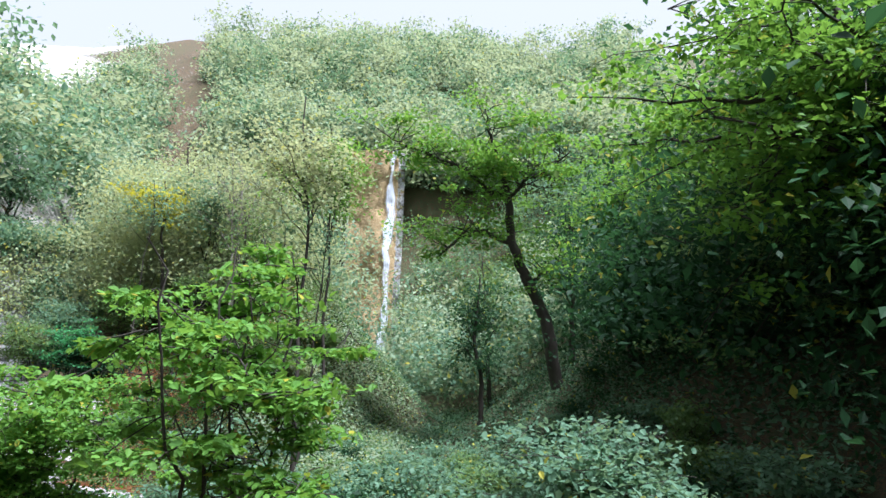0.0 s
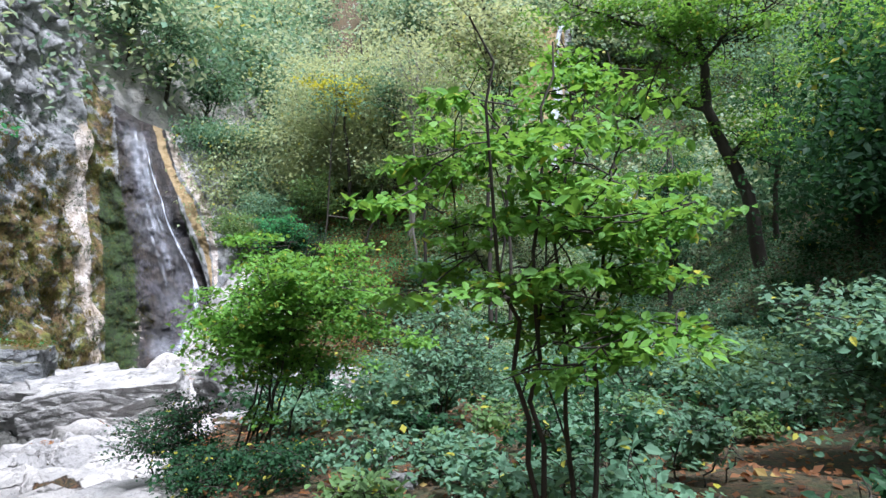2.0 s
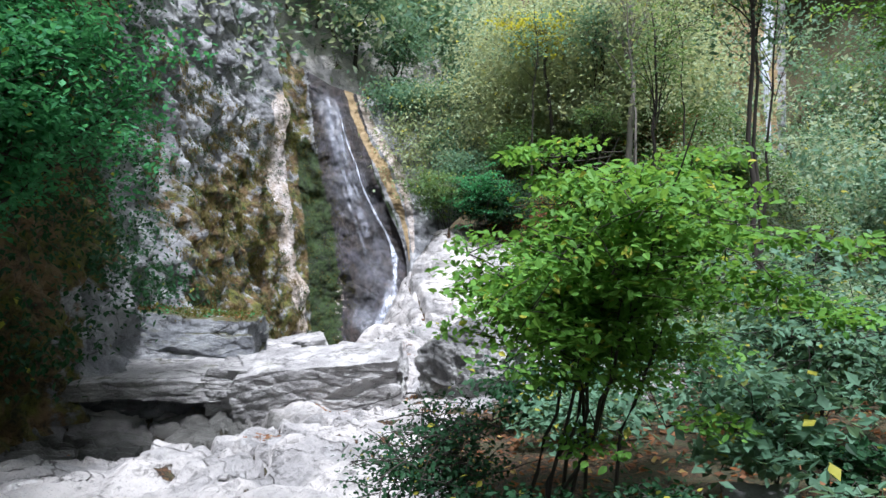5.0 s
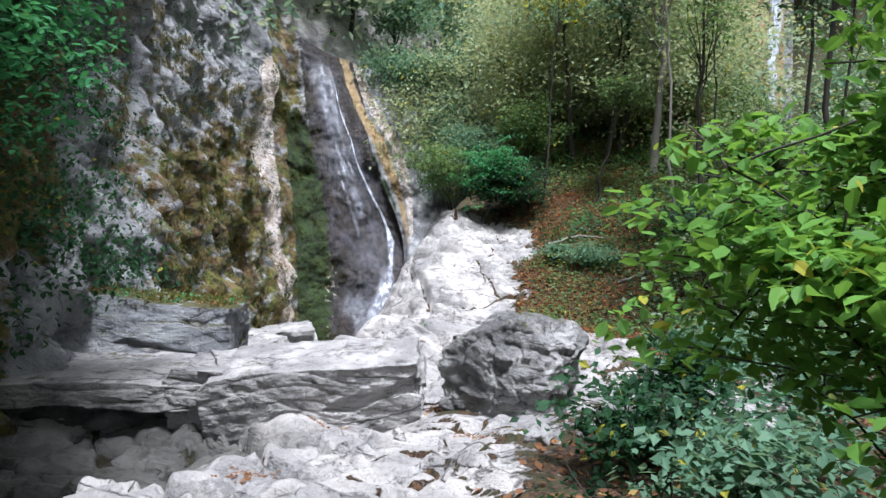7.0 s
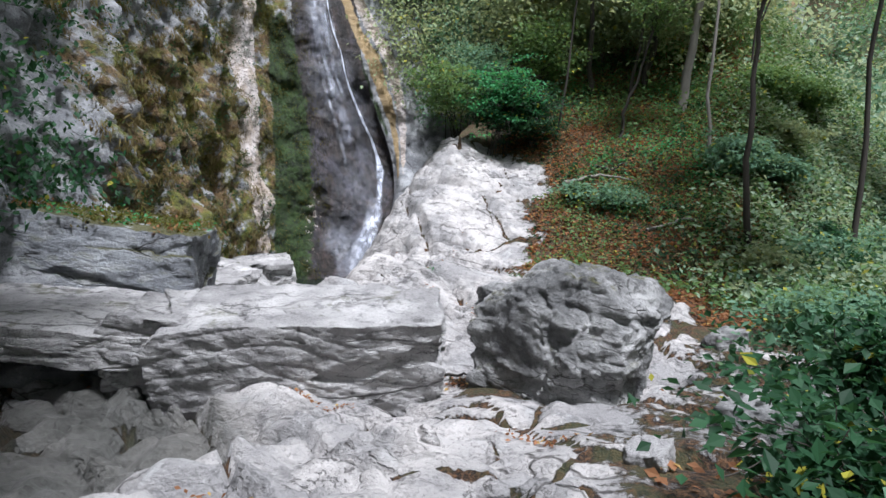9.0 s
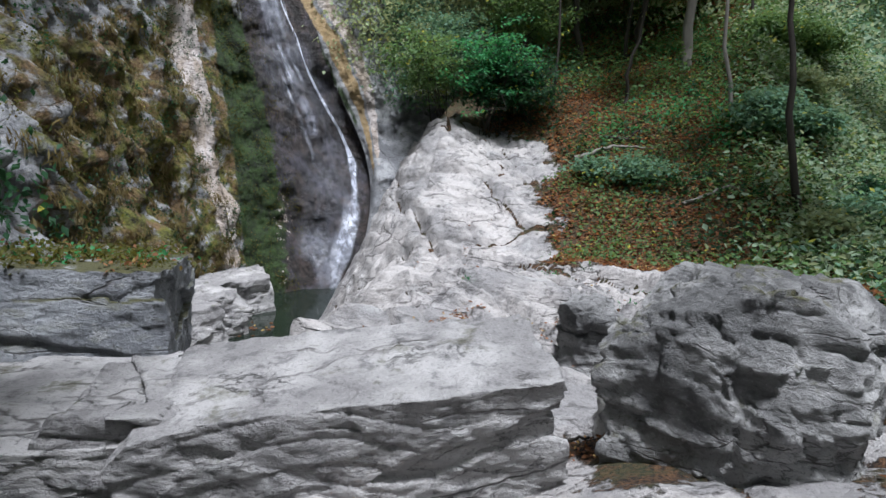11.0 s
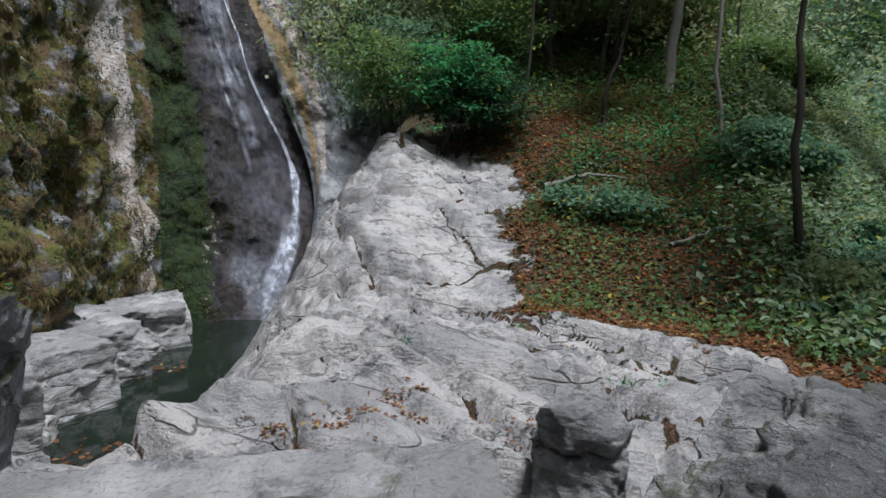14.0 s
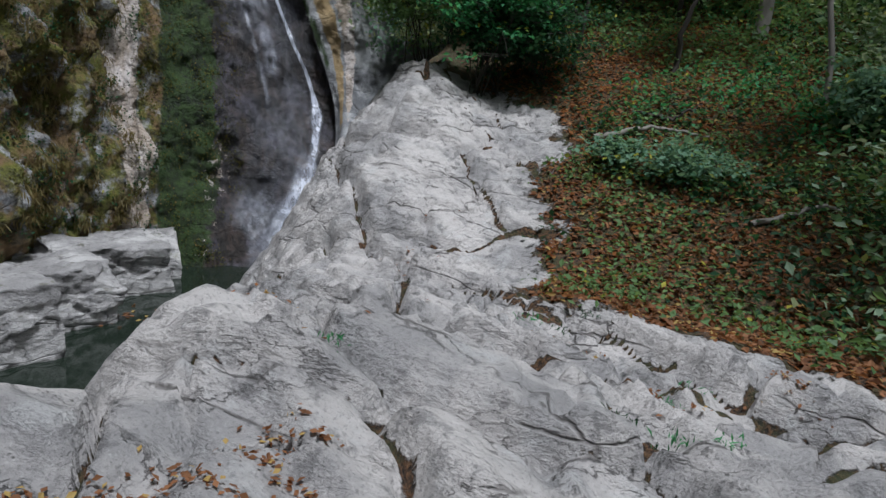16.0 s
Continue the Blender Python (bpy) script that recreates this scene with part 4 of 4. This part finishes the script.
for k, (x, y, h, w) in enumerate([(-13.6, 28.4, 3.0, 3.2), (-15.6, 27.6, 2.6, 2.6), (-12.2, 30.8, 3.2, 3.4), (-9.0, 32.0, 3.0, 3.0), (-7.3, 24.8, 1.2, 1.8), (-16.8, 30.0, 3.4, 3.2), (-13.7, 25.6, 2.2, 2.4), (-6.6, 26.2, 0.9, 1.8), (-6.3, 28.4, 0.9, 2.0), (-6.9, 30.2, 1.0, 2.2), (-5.6, 24.4, 0.9, 1.8), (-6.4, 22.6, 0.9, 1.7), (-5.9, 31.8, 1.0, 2.2)]):
    shrub(x, y, h, w, 3600, 0.12, (LEAF_DARK_SHADE if y < 26.1 and x < -8 else (LEAF_MID, LEAF_BLUE, LEAF_PALE)[k % 3]), 170 + k, "leafy bush on the upper slope", "bush", 5, flat=0.4, group="bushes on the slope", twig=False)
rng = np.random.default_rng(5)
for k in range(16):
    x, y = rng.uniform(-17.5, -9.5), rng.uniform(29.5, 42)
    z, h = gz(x, y), rng.uniform(4.5, 8.5)
    make_tree("woodland_tree", "light green young tree on the wooded slope", (x, y, z), (x + rng.normal(0, 0.4), y, z + h), 0.10, (x, y - 0.5, z + h * 0.68, 1.9, 1.7, h * 0.36), 16, 1700, 0.17, (LEAF_PALE, LEAF_HAZE, LEAF_PALE, LEAF_BLUE)[k % 4], 200 + k, bark=BARK_GREY if k % 3 == 0 else BARK, spray_r=0.95, flat=0.3, low=0.4, twig=False)
make_tree("woodland_tree", "young tree with yellow autumn leaves", (-12.2, 29.2, gz(-12.2, 29.2)), (-12.6, 29.0, 9.0), 0.09, (-12.9, 28.8, 8.2, 1.6, 1.3, 0.9), 14, 1500, 0.17, LEAF_YELLOW, 231, spray_r=0.8, flat=0.25, low=0.6)
for k, (x, y) in enumerate([(7.6, 26.5), (1.6, 35.0), (7.4, 19.5), (7.4, 22.5), (8.4, 17.0), (6.5, 24.0), (2.6, 41.0), (6.2, 34.0), (9.0, 29.0), (9.5, 20.0)]):
    z, h = gz(x, y), rng.uniform(5.5, 9.0)
    make_tree("woodland_tree", "dark leafy tree in the shaded wood", (x, y, z), (x + rng.normal(0, 0.5), y, z + h), 0.13, (x, y, z + h * 0.62, 2.0, 1.9, h * 0.40), 20, 3400, 0.17, (LEAF_MID, LEAF_DARK_SHADE, LEAF_BRIGHT)[k % 3], 260 + k, spray_r=1.0, flat=0.35, low=0.35, twig=False)

# undergrowth on the gorge floor
n = 0
while n < 64:
    x, y = rng.uniform(-6.0, 5.5), rng.uniform(6.5, 27)
    if across(x, y) < 2.8 or (x > -0.5 and y < 8.5) or seg_dist(x, y, -4.75, 7.0, -1.0, 5.0) < 0.5:
        continue
    h, w = rng.uniform(0.5, 1.25), rng.uniform(0.9, 1.9)
    shrub(x, y, h, w, int(520 + 380 * w), 0.10, (LEAF_BLUE, LEAF_BLUE, LEAF_MID, LEAF_DARK_SHADE)[n % 4], 400 + n, "low blue-green undergrowth plant on the gorge floor", "undergrowth", 3, group="undergrowth on the gorge floor", twig=False)
    n += 1


# far woods, one mesh for each tone
def moss_cushions():
    r = np.random.default_rng(91)
    U = np.concatenate([r.uniform(3.3, 6.0, 420), r.uniform(6.4, 7.6, 260)])
    V = np.concatenate([r.uniform(0.0, 0.62, 420), r.uniform(0.02, 0.9, 260)])
    c = cliff_shape(U, V)
    pts = (c[:, None] + r.normal(0, 1, (len(U), 40, 3)) * [0.15, 0.10, 0.11] + [0.02, -0.04, 0]).reshape(-1, 3)
    return tagged(leaf_object("cliff_moss", pts, 0.045, LEAF_MOSS, r, droop=0.4, wide=0.4, spread_tilt=0.8), "olive moss cushions on the wet cliff", "moss", kind="stuff")


def woods(name, label, count, sampler, leaves, size, h, w, material, seed):
    r = np.random.default_rng(seed)
    x, y = sampler(r, count)
    z = ground_z(x, y)
    hh = r.uniform(*h, len(x))
    pts = []
    for k in range(6):
        c = np.stack([x + r.normal(0, w * 0.42, len(x)), y + r.normal(0, w * 0.42, len(x)), z + hh * r.uniform(0.3, 1.0, len(x))], 1)
        pts.append((c[:, None] + r.normal(0, 1, (len(x), leaves // 6, 3)) * np.array([w * 0.26, w * 0.26, w * 0.15])).reshape(-1, 3))
    return tagged(leaf_object(name, np.concatenate(pts), size, material, r, spread_tilt=0.6), label, "woods", kind="stuff")


def on_plateau(r, n):
    y = r.uniform(-10, 75, n * 3)
    line = np.array(CLIFF_LINE)
    x = np.interp(y, line[:, 1], line[:, 0]) - 5.8 - r.uniform(0, 1, n * 3) ** 1.9 * 56
    return x[:n], y[:n]


def on_far(r, n):
    x, y = r.uniform(-60, 40, n), 82.6 + r.uniform(0, 1, n) ** 1.6 * 62
    keep = scree(x, y) < 0.5 * r.uniform(0.6, 1.6, n)
    return x[keep], y[keep]


def on_right(r, n):
    return 7.5 + r.uniform(0, 1, n) ** 1.4 * 50, r.uniform(-12, 80, n)


def in_gully(r, n):
    x, y = r.uniform(-16, 10, n * 2), r.uniform(38, 79, n * 2)
    keep = np.abs(x + 0.107 * y) > 0.03 * y + 0.6
    return x[keep][:n], y[keep][:n]


def behind(r, n):
    return r.uniform(-11, 12, n), -12 - r.uniform(0, 1, n) ** 1.3 * 40


n = 0
while n < 46:
    x, y = rng.uniform(-4.6, 2.5), rng.uniform(3.6, 9.5)
    if across(x, y) < 1.3 or along(x, y) > 7.6 or seg_dist(x, y, -1.2, 3.75, -1.21, 3.76) < 0.5:
        continue
    h, w = rng.uniform(0.3, 0.7), rng.uniform(0.5, 1.0)
    shrub(x, y, h, w, 420, 0.075, (LEAF_BLUE, LEAF_DARK_SHADE, LEAF_BLUE, LEAF_MID)[n % 4], 500 + n, "low blue-green herb beside the path", "undergrowth", 3, group="herbs beside the path", twig=False, oval=True)
    n += 1

woods("far_woods", "green trees above the cliffs, haze put into the leaf colour", 420, on_plateau, 150, 0.42, (2, 8), 3.4, LEAF_HAZE, 1)
woods("far_woods", "blue-green trees above the cliffs", 420, on_plateau, 150, 0.45, (3, 8), 3.2, LEAF_BLUE, 2)
woods("far_woods", "woods on the far mountainside, haze put into the leaf colour", 1300, on_far, 150, 0.62, (2, 11), 3.6, LEAF_HAZE, 3)
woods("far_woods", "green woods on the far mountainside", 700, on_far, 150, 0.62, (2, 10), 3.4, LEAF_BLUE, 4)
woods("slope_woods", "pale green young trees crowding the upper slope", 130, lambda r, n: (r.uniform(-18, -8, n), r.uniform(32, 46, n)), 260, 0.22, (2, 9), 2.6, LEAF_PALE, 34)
woods("slope_woods", "light green saplings along the crest of the slope", 80, lambda r, n: (r.uniform(-15.5, -8.5, n), r.uniform(29, 33, n)), 420, 0.16, (3.0, 8), 2.0, LEAF_PALE, 35)
woods("far_woods", "trees on the steep shaded bank, shade put into the leaf colour", 420, on_right, 240, 0.3, (2, 8), 3.0, LEAF_DARK_SHADE, 5)
woods("bank_woods", "dense trees over the near bank, leaves darkened for shade", 260, lambda r, n: (5.6 + r.uniform(0, 1, n) ** 1.3 * 9, r.uniform(6.5, 25, n)), 330, 0.19, (1.5, 8), 2.6, LEAF_DARK_SHADE, 10)
woods("far_woods", "green trees on the steep bank", 260, on_right, 240, 0.3, (3, 9), 3.0, LEAF_MID, 6)
woods("far_woods", "trees of the upper gorge", 170, in_gully, 240, 0.33, (2, 8), 3.2, LEAF_BLUE, 7)
woods("far_woods", "trees of the upper gorge, paled by haze in the leaf colour", 170, in_gully, 240, 0.33, (2, 9), 3.2, LEAF_HAZE, 8)
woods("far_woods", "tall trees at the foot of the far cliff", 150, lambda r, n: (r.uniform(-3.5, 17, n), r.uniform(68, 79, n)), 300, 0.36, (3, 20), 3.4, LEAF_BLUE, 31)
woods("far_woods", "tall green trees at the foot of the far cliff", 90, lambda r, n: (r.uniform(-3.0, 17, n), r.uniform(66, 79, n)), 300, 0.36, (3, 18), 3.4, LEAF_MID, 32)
woods("far_woods", "tall trees beside the far cliff, haze put into the leaf colour", 110, lambda r, n: (r.uniform(-24, -12.5, n), r.uniform(62, 78, n)), 300, 0.36, (3, 18), 3.4, LEAF_HAZE, 33)
woods("far_woods", "woods that close the gorge behind the path", 200, behind, 180, 0.35, (3, 9), 3.2, LEAF_DARK_SHADE, 9)


# shrubs along the head of the cliff and on its face
def cliff_green(name, label, count, u, v, leaves, size, r0, material, seed, lift=0.3, category="plants", droop=0.6, **kw):
    r = np.random.default_rng(seed)
    U, V = r.uniform(*u, count), r.uniform(*v, count)
    c = cliff_shape(U, V)
    c[:, 0] += lift * 0.5
    c[:, 1] -= lift * 0.8
    pts = (c[:, None] + r.normal(0, 1, (count, leaves, 3)) * np.array([r0, r0, r0 * 0.6])).reshape(-1, 3)
    return tagged(leaf_object(name, pts, size, material, r, droop=droop, **kw), label, category, kind="stuff")


cliff_green("cliff_shrubs", "dark shrubs along the head of the cliff", 70, (2.5, 5.0), (1.0, 1.08), 170, 0.16, 0.55, LEAF_DARK_SHADE, 11)
cliff_green("cliff_shrubs", "blue-green shrubs along the head of the cliff", 60, (9.2, 12), (0.97, 1.06), 170, 0.17, 0.6, LEAF_BLUE, 12)
cliff_green("cliff_shrubs", "pale green bushes above the gully", 60, (9.6, 12), (0.6, 1.08), 200, 0.16, 0.7, LEAF_PALE, 17, 0.5)
cliff_green("cliff_shrubs", "bushes covering the gully beside the fall", 70, (10.3, 12), (0.25, 0.9), 240, 0.15, 0.6, LEAF_BLUE, 13, 0.5)
cliff_green("cliff_shrubs", "bushes on the shaded bank, leaves darkened for shade", 300, (0.5, 3.3), (0.12, 1.0), 170, 0.12, 0.5, LEAF_DARK_SHADE, 14, 0.4)
for x, y, s in ((-25.8, 31.5, 1), (-28.0, 30.0, 2), (-24.4, 33.0, 3), (-29.0, 26.5, 4), (-23.0, 34.5, 5), (-27.0, 33.5, 6), (-21.0, 36.0, 7)):
    z = gz(x, y)
    make_tree("woodland_tree", "dark leafy tree above the head of the fall", (x, y, z), (x + 0.4, y - 0.4, z + 5.5), 0.11, (x + 0.8, y - 0.8, z + 3.4, 2.0, 2.0, 2.6), 20, 3600, 0.17, (LEAF_DARK_SHADE, LEAF_BLUE)[s % 2], 600 + s, spray_r=1.0, flat=0.4, low=0.2, twig=False)
cliff_green("cliff_plants", "small green plants rooted in the mossy cliff", 300, (3.2, 6.3), (0.02, 0.75), 40, 0.07, 0.17, LEAF_DARK_SHADE, 15, 0.12)
cliff_green("cliff_plants", "dry grassy tufts hanging on the mossy cliff", 420, (3.2, 6.0), (0.02, 0.62), 44, 0.19, 0.10, LEAF_STRAW, 16, 0.05, droop=1.05, wide=0.07, spread_tilt=0.3)


moss_cushions()


def wall_top_plants(name, label, count, leaves, size, material, seed):
    r = np.random.default_rng(seed)
    m = np.array(pose(-16.5, 12.6, -2.8, -6, 7, 35))
    c = np.column_stack([r.uniform(-0.6, 2.65, count), r.uniform(-1.0, 1.0, count), np.full(count, 1.9)])
    c = c @ m[:3, :3].T + m[:3, 3]
    p = (c[:, None] + r.normal(0, 1, (count, leaves, 3)) * [0.13, 0.13, 0.06]).reshape(-1, 3)
    return tagged(leaf_object(name, p, size, material, r, droop=0.1, spread_tilt=0.7), label, "plants", kind="stuff")


wall_top_plants("ledge_moss", "olive moss tufts on top of the blue-grey wall", 130, 40, 0.06, LEAF_MOSS, 96)
wall_top_plants("ledge_plants", "small dark plants on top of the blue-grey wall", 22, 30, 0.08, LEAF_TEAL, 97)
wall_top_plants("ledge_litter", "fallen leaves on top of the blue-grey wall", 30, 12, 0.07, LEAF_BROWN, 98)


# ---- leaf litter and ground plants ----
def scatter_on_land(name, label, n, xr, yr, keep, size, material, seed, lift=0.02, clump=0, clump_r=0.2, category="leaves", **kw):
    r = np.random.default_rng(seed)
    x, y = r.uniform(*xr, n), r.uniform(*yr, n)
    k = keep(x, y)
    x, y = x[k], y[k]
    if clump:
        x = (x[:, None] + r.normal(0, clump_r, (len(x), clump))).ravel()
        y = (y[:, None] + r.normal(0, clump_r, (len(y), clump))).ravel()
        lift = lift + np.abs(r.normal(0, clump_r * 0.55, len(x)))
    p = np.stack([x, y, ground_z(x, y) + lift], 1)
    return tagged(leaf_object(name, p, size, material, r, **kw), label, category, kind="stuff")


def on_slope(x, y):
    return limestone_mask(x, y) < 0.45


scatter_on_land("leaf_litter", "brown fallen leaves covering the slope", 60000, (-14.0, -6.0), (18.5, 36.0), lambda x, y: on_slope(x, y) & (fbm(x * 0.8, y * 0.8, 0, 4, 8) > -1.1), 0.09, LEAF_BROWN, 21, droop=0.05, spread_tilt=0.3)
scatter_on_land("leaf_litter", "brown fallen leaves beside the path", 7000, (-7.0, 5.0), (1.5, 14.0), on_slope, 0.09, LEAF_BROWN, 22, droop=0.05, spread_tilt=0.3)
scatter_on_land("leaf_litter", "scattered fallen leaves on the pale rock", 520, (-15.0, -7.0), (9.0, 22.0), lambda x, y: vnoise(x * 1.1, y * 1.1, 0, 3) > 0.35, 0.06, LEAF_BROWN, 23, droop=0.05, spread_tilt=0.25)
scatter_on_land("ground_plants", "blue-green herbs covering the gorge floor", 620, (-6.0, 7.0), (9.5, 44.0), lambda x, y: across(x, y) > 3.4, 0.13, LEAF_BLUE, 26, 0.08, 44, 0.42, "plants")
scatter_on_land("ground_plants", "dark green herbs covering the gorge floor", 700, (-6.5, 9.0), (8.5, 44.0), lambda x, y: across(x, y) > 3.4, 0.13, LEAF_DARK_SHADE, 27, 0.08, 44, 0.45, "plants")
scatter_on_land("ground_plants", "green herbs under the trees of the slope", 420, (-14.0, -6.0), (27.0, 42.0), on_slope, 0.13, LEAF_MID, 28, 0.08, 40, 0.5, "plants")
scatter_on_land("ground_plants", "low green plants dotted over the steep slope", 300, (-13.0, -6.4), (23.0, 34.0), lambda x, y: (limestone_mask(x, y) < 0.3) & (vnoise(x * 0.55, y * 0.55, 0, 19) > -0.15), 0.10, LEAF_TEAL, 38, 0.05, 26, 0.24, "plants")
scatter_on_land("ground_plants", "green herbs on the flank of the slope", 460, (-7.6, -2.0), (20.0, 36.0), lambda x, y: x > -7.9 + 0.04 * (y - 22), 0.14, LEAF_HAZE, 29, 0.10, 44, 0.45, "plants")
scatter_on_land("ground_plants", "dark herbs on the flank of the slope", 260, (-7.6, -2.0), (20.0, 36.0), lambda x, y: x > -7.9 + 0.04 * (y - 22), 0.14, LEAF_MID, 30, 0.10, 44, 0.45, "plants")
scatter_on_land("ground_plants", "green ivy and herbs on the leafy slope", 640, (-12.5, -6.0), (19.8, 30.0), lambda x, y: (limestone_mask(x, y) < 0.3) & (vnoise(x * 0.7, y * 0.7, 0, 9) > -0.25), 0.085, LEAF_MID, 24, 0.05, 24, 0.22, "plants")
scatter_on_land("ground_plants", "dark herbs on the leafy slope", 240, (-13, -6.0), (20.5, 32.0), lambda x, y: (limestone_mask(x, y) < 0.3) & (vnoise(x * 0.6, y * 0.6, 0, 12) > 0.0), 0.11, LEAF_DARK_SHADE, 25, 0.05, 30, 0.28, "plants")


# ---- the far waterfall at the head of the gorge ----
def build_far_fall():
    def wall(u, v):
        z = -4 + 30.5 * v
        return 78.0 + 2.2 * v + 0.55 * fbm(u * 0.35, z * 0.2, 0, 4, 51) - 1.2 * np.exp(-((u + 8.6) / 2.4) ** 2), z

    us, vs = np.linspace(-12.4, -5.7, 80), np.linspace(0, 1, 120)
    U, V = np.meshgrid(us, vs, indexing="ij")
    y, z = wall(U, V)
    ochre = 0.95 * sstep(-12.8, -11.8, U) * sstep(-6.0, -6.9, U)
    tufa = 0.5 * np.exp(-((U + 6.6) / 0.5) ** 2)
    o = np.zeros_like(U)
    ob = mesh_object("far_cliff", np.stack([U, y, z], -1).reshape(-1, 3), grid_faces(80, 120), CLIFF, attrs={"moss": 0.45 + o, "fern": o, "wet": o, "tufa": tufa, "ochre": ochre})
    tagged(ob, "tall ochre cliff with a waterfall at the head of the gorge", "cliff", kind="structure")
    thing = tagged(empty("waterfall", -7.0, 77.0, -4.0), "distant white waterfall down an ochre cliff", "waterfall")
    T, V = np.meshgrid(np.linspace(-1, 1, 12), vs, indexing="ij")
    x = -7.0 + T * (0.45 + 0.3 * vnoise(0, V * 9, 0, 4) + 0.15 * vnoise(0, V * 30, 0, 9)) + 0.35 * vnoise(2.0, V * 8, 0, 6) + 0.2 * vnoise(2.0, V * 22, 0, 7) - 0.8 * (1 - V)
    y, z = wall(x, V)
    mesh_object("stream", np.stack([x + 7.0, y - 0.35 - 77.0, z + 4.0], -1).reshape(-1, 3), grid_faces(12, 120), FALL, thing, attrs={"veil": (1.1 + 1.2 * sstep(-0.5, 0.6, vnoise(3.0, V * 12, 0, 8))) * sstep(0, 0.6, 1 - np.abs(T))})


build_far_fall()


# ---- small things on the rock and the water ----
def tuft(x, y, z, n, size, mat, seed, name, label):
    r = np.random.default_rng(seed)
    p = np.array((x, y, z)) + r.normal(0, 0.05, (n, 3)) * [1.6, 1.0, 0.4]
    return tagged(leaf_object(name, p, size, mat, r, droop=-0.7, wide=0.10, spread_tilt=0.5), label, "plant", kind="stuff")


r = np.random.default_rng(77)
P = np.stack([r.uniform(-12.2, -8.6, 90), r.uniform(14.6, 20.5, 90)], 1)
k = np.abs(fbm(P[:, 0] * 0.75, P[:, 1] * 0.75, 9.0, 4, 33)) < 0.12
for i, (x, y) in enumerate(P[k][:16]):
    tuft(x, y, float(ground_z(x, y)) + 0.01, 30, 0.06, (LEAF_TEAL, LEAF_DARK_SHADE)[i % 2], 700 + i, "rock_plant", "small green fern tuft growing in a rock crack")


def leaf_pile(x, y, n, seed):
    r = np.random.default_rng(seed)
    p = np.array((x, y)) + r.normal(0, 1, (n, 2)) * [0.13, 0.05]
    p = np.column_stack([p, ground_z(p[:, 0], p[:, 1]) + 0.012 + np.abs(r.normal(0, 0.012, n))])
    return tagged(leaf_object("leaf_pile", p, 0.042, LEAF_BROWN, r, droop=0.05, spread_tilt=0.3), "small pile of brown fallen leaves in a rock hollow", "leaves", "leaf piles on the rock", "stuff")


for i, (x, y) in enumerate([(-10.9, 15.2), (-11.09, 14.91), (-11.25, 14.68), (-11.53, 14.5), (-12.87, 20.39), (-9.93, 15.15), (-10.97, 15.45), (-9.09, 9.14), (-9.2, 9.5), (-10.39, 11.85), (-10.0, 11.95), (-7.86, 11.34), (-9.25, 13.0), (-9.3, 13.3), (-12.1, 16.6), (-9.4, 17.9), (-10.3, 18.4), (-8.6, 18.6)]):
    leaf_pile(x, y, 55, 840 + i)


def floating_leaves():
    r = np.random.default_rng(81)
    c = np.array([(-16.4, 17.3), (-16.9, 17.8), (-17.4, 18.0), (-18.9, 21.6)])
    p = c[r.integers(0, 4, 90)] + r.normal(0, 0.28, (90, 2))
    return tagged(leaf_object("floating_leaves", np.column_stack([p, np.full(90, POOL_Z + 0.012)]), 0.12, LEAF_BROWN, r, droop=0.0, spread_tilt=0.06), "brown fallen leaves floating on the pool", "leaves", kind="stuff")


floating_leaves()
shrub(-9.95, 23.1, 0.55, 1.7, 1500, 0.10, LEAF_BLUE, 181, "pale blue-green fern patch on the leafy slope", "fern", 5, flat=0.25, twig=False)
shrub(-10.9, 23.4, 0.5, 1.1, 800, 0.10, LEAF_BLUE, 182, "blue-green fern on the leafy slope", "fern", 4, flat=0.25, twig=False)
for k, (x, y, w) in enumerate([(3.7, 7.3, 0.36), (4.3, 7.2, 0.42), (3.0, 7.9, 0.22), (1.1, 6.6, 0.2), (2.5, 6.9, 0.16), (-2.6, 6.1, 0.25), (-3.4, 7.6, 0.4), (-1.6, 8.4, 0.5), (-5.2, 11.5, 0.55), (-6.4, 12.2, 0.7), (-5.8, 14.0, 0.6), (-6.9, 16.0, 0.5), (-7.1, 11.1, 0.35)]):
    place(tagged(rock_mesh("stone", (w, w * 0.8, w * 0.7), 90 + k, 9, 14, 0.05, 0.0, None, (ROCK, ROCK_RUGGED)[k % 2], "", 0.62), "rounded grey stone lying on the leafy ground", "stone", "loose stones"), x, y, gz(x, y) - 0.1 * w, 37 * k)


def fallen_branch(points, r0, seed):
    q = np.array([(x, y, float(ground_z(x, y)) + h) for x, y, h in points])
    t = np.linspace(0, len(q) - 1, 24)
    p = np.stack([np.interp(t, np.arange(len(q)), q[:, i]) for i in range(3)], 1)
    p += np.random.default_rng(seed).normal(0, 0.015, p.shape)
    v, f = tube(p - p[0], np.linspace(r0, r0 * 0.3, 24), 7)
    ob = mesh_object("fallen_branch", v, f, BARK_GREY if seed % 2 else BARK)
    ob.location = p[0]
    return tagged(ob, "bare fallen branch lying on the leaf litter", "branch")


fallen_branch([(-11.4, 24.0, 0.05), (-10.6, 24.4, 0.12), (-9.7, 24.3, 0.10)], 0.06, 1)
fallen_branch([(-10.9, 24.9, 0.05), (-10.3, 24.5, 0.2), (-9.9, 24.7, 0.35)], 0.04, 2)
fallen_branch([(-9.0, 22.3, 0.03), (-8.1, 22.7, 0.1), (-7.4, 22.6, 0.05)], 0.04, 3)
fallen_branch([(-10.2, 12.9, 0.05), (-9.6, 13.2, 0.12), (-9.2, 13.1, 0.06)], 0.03, 4)
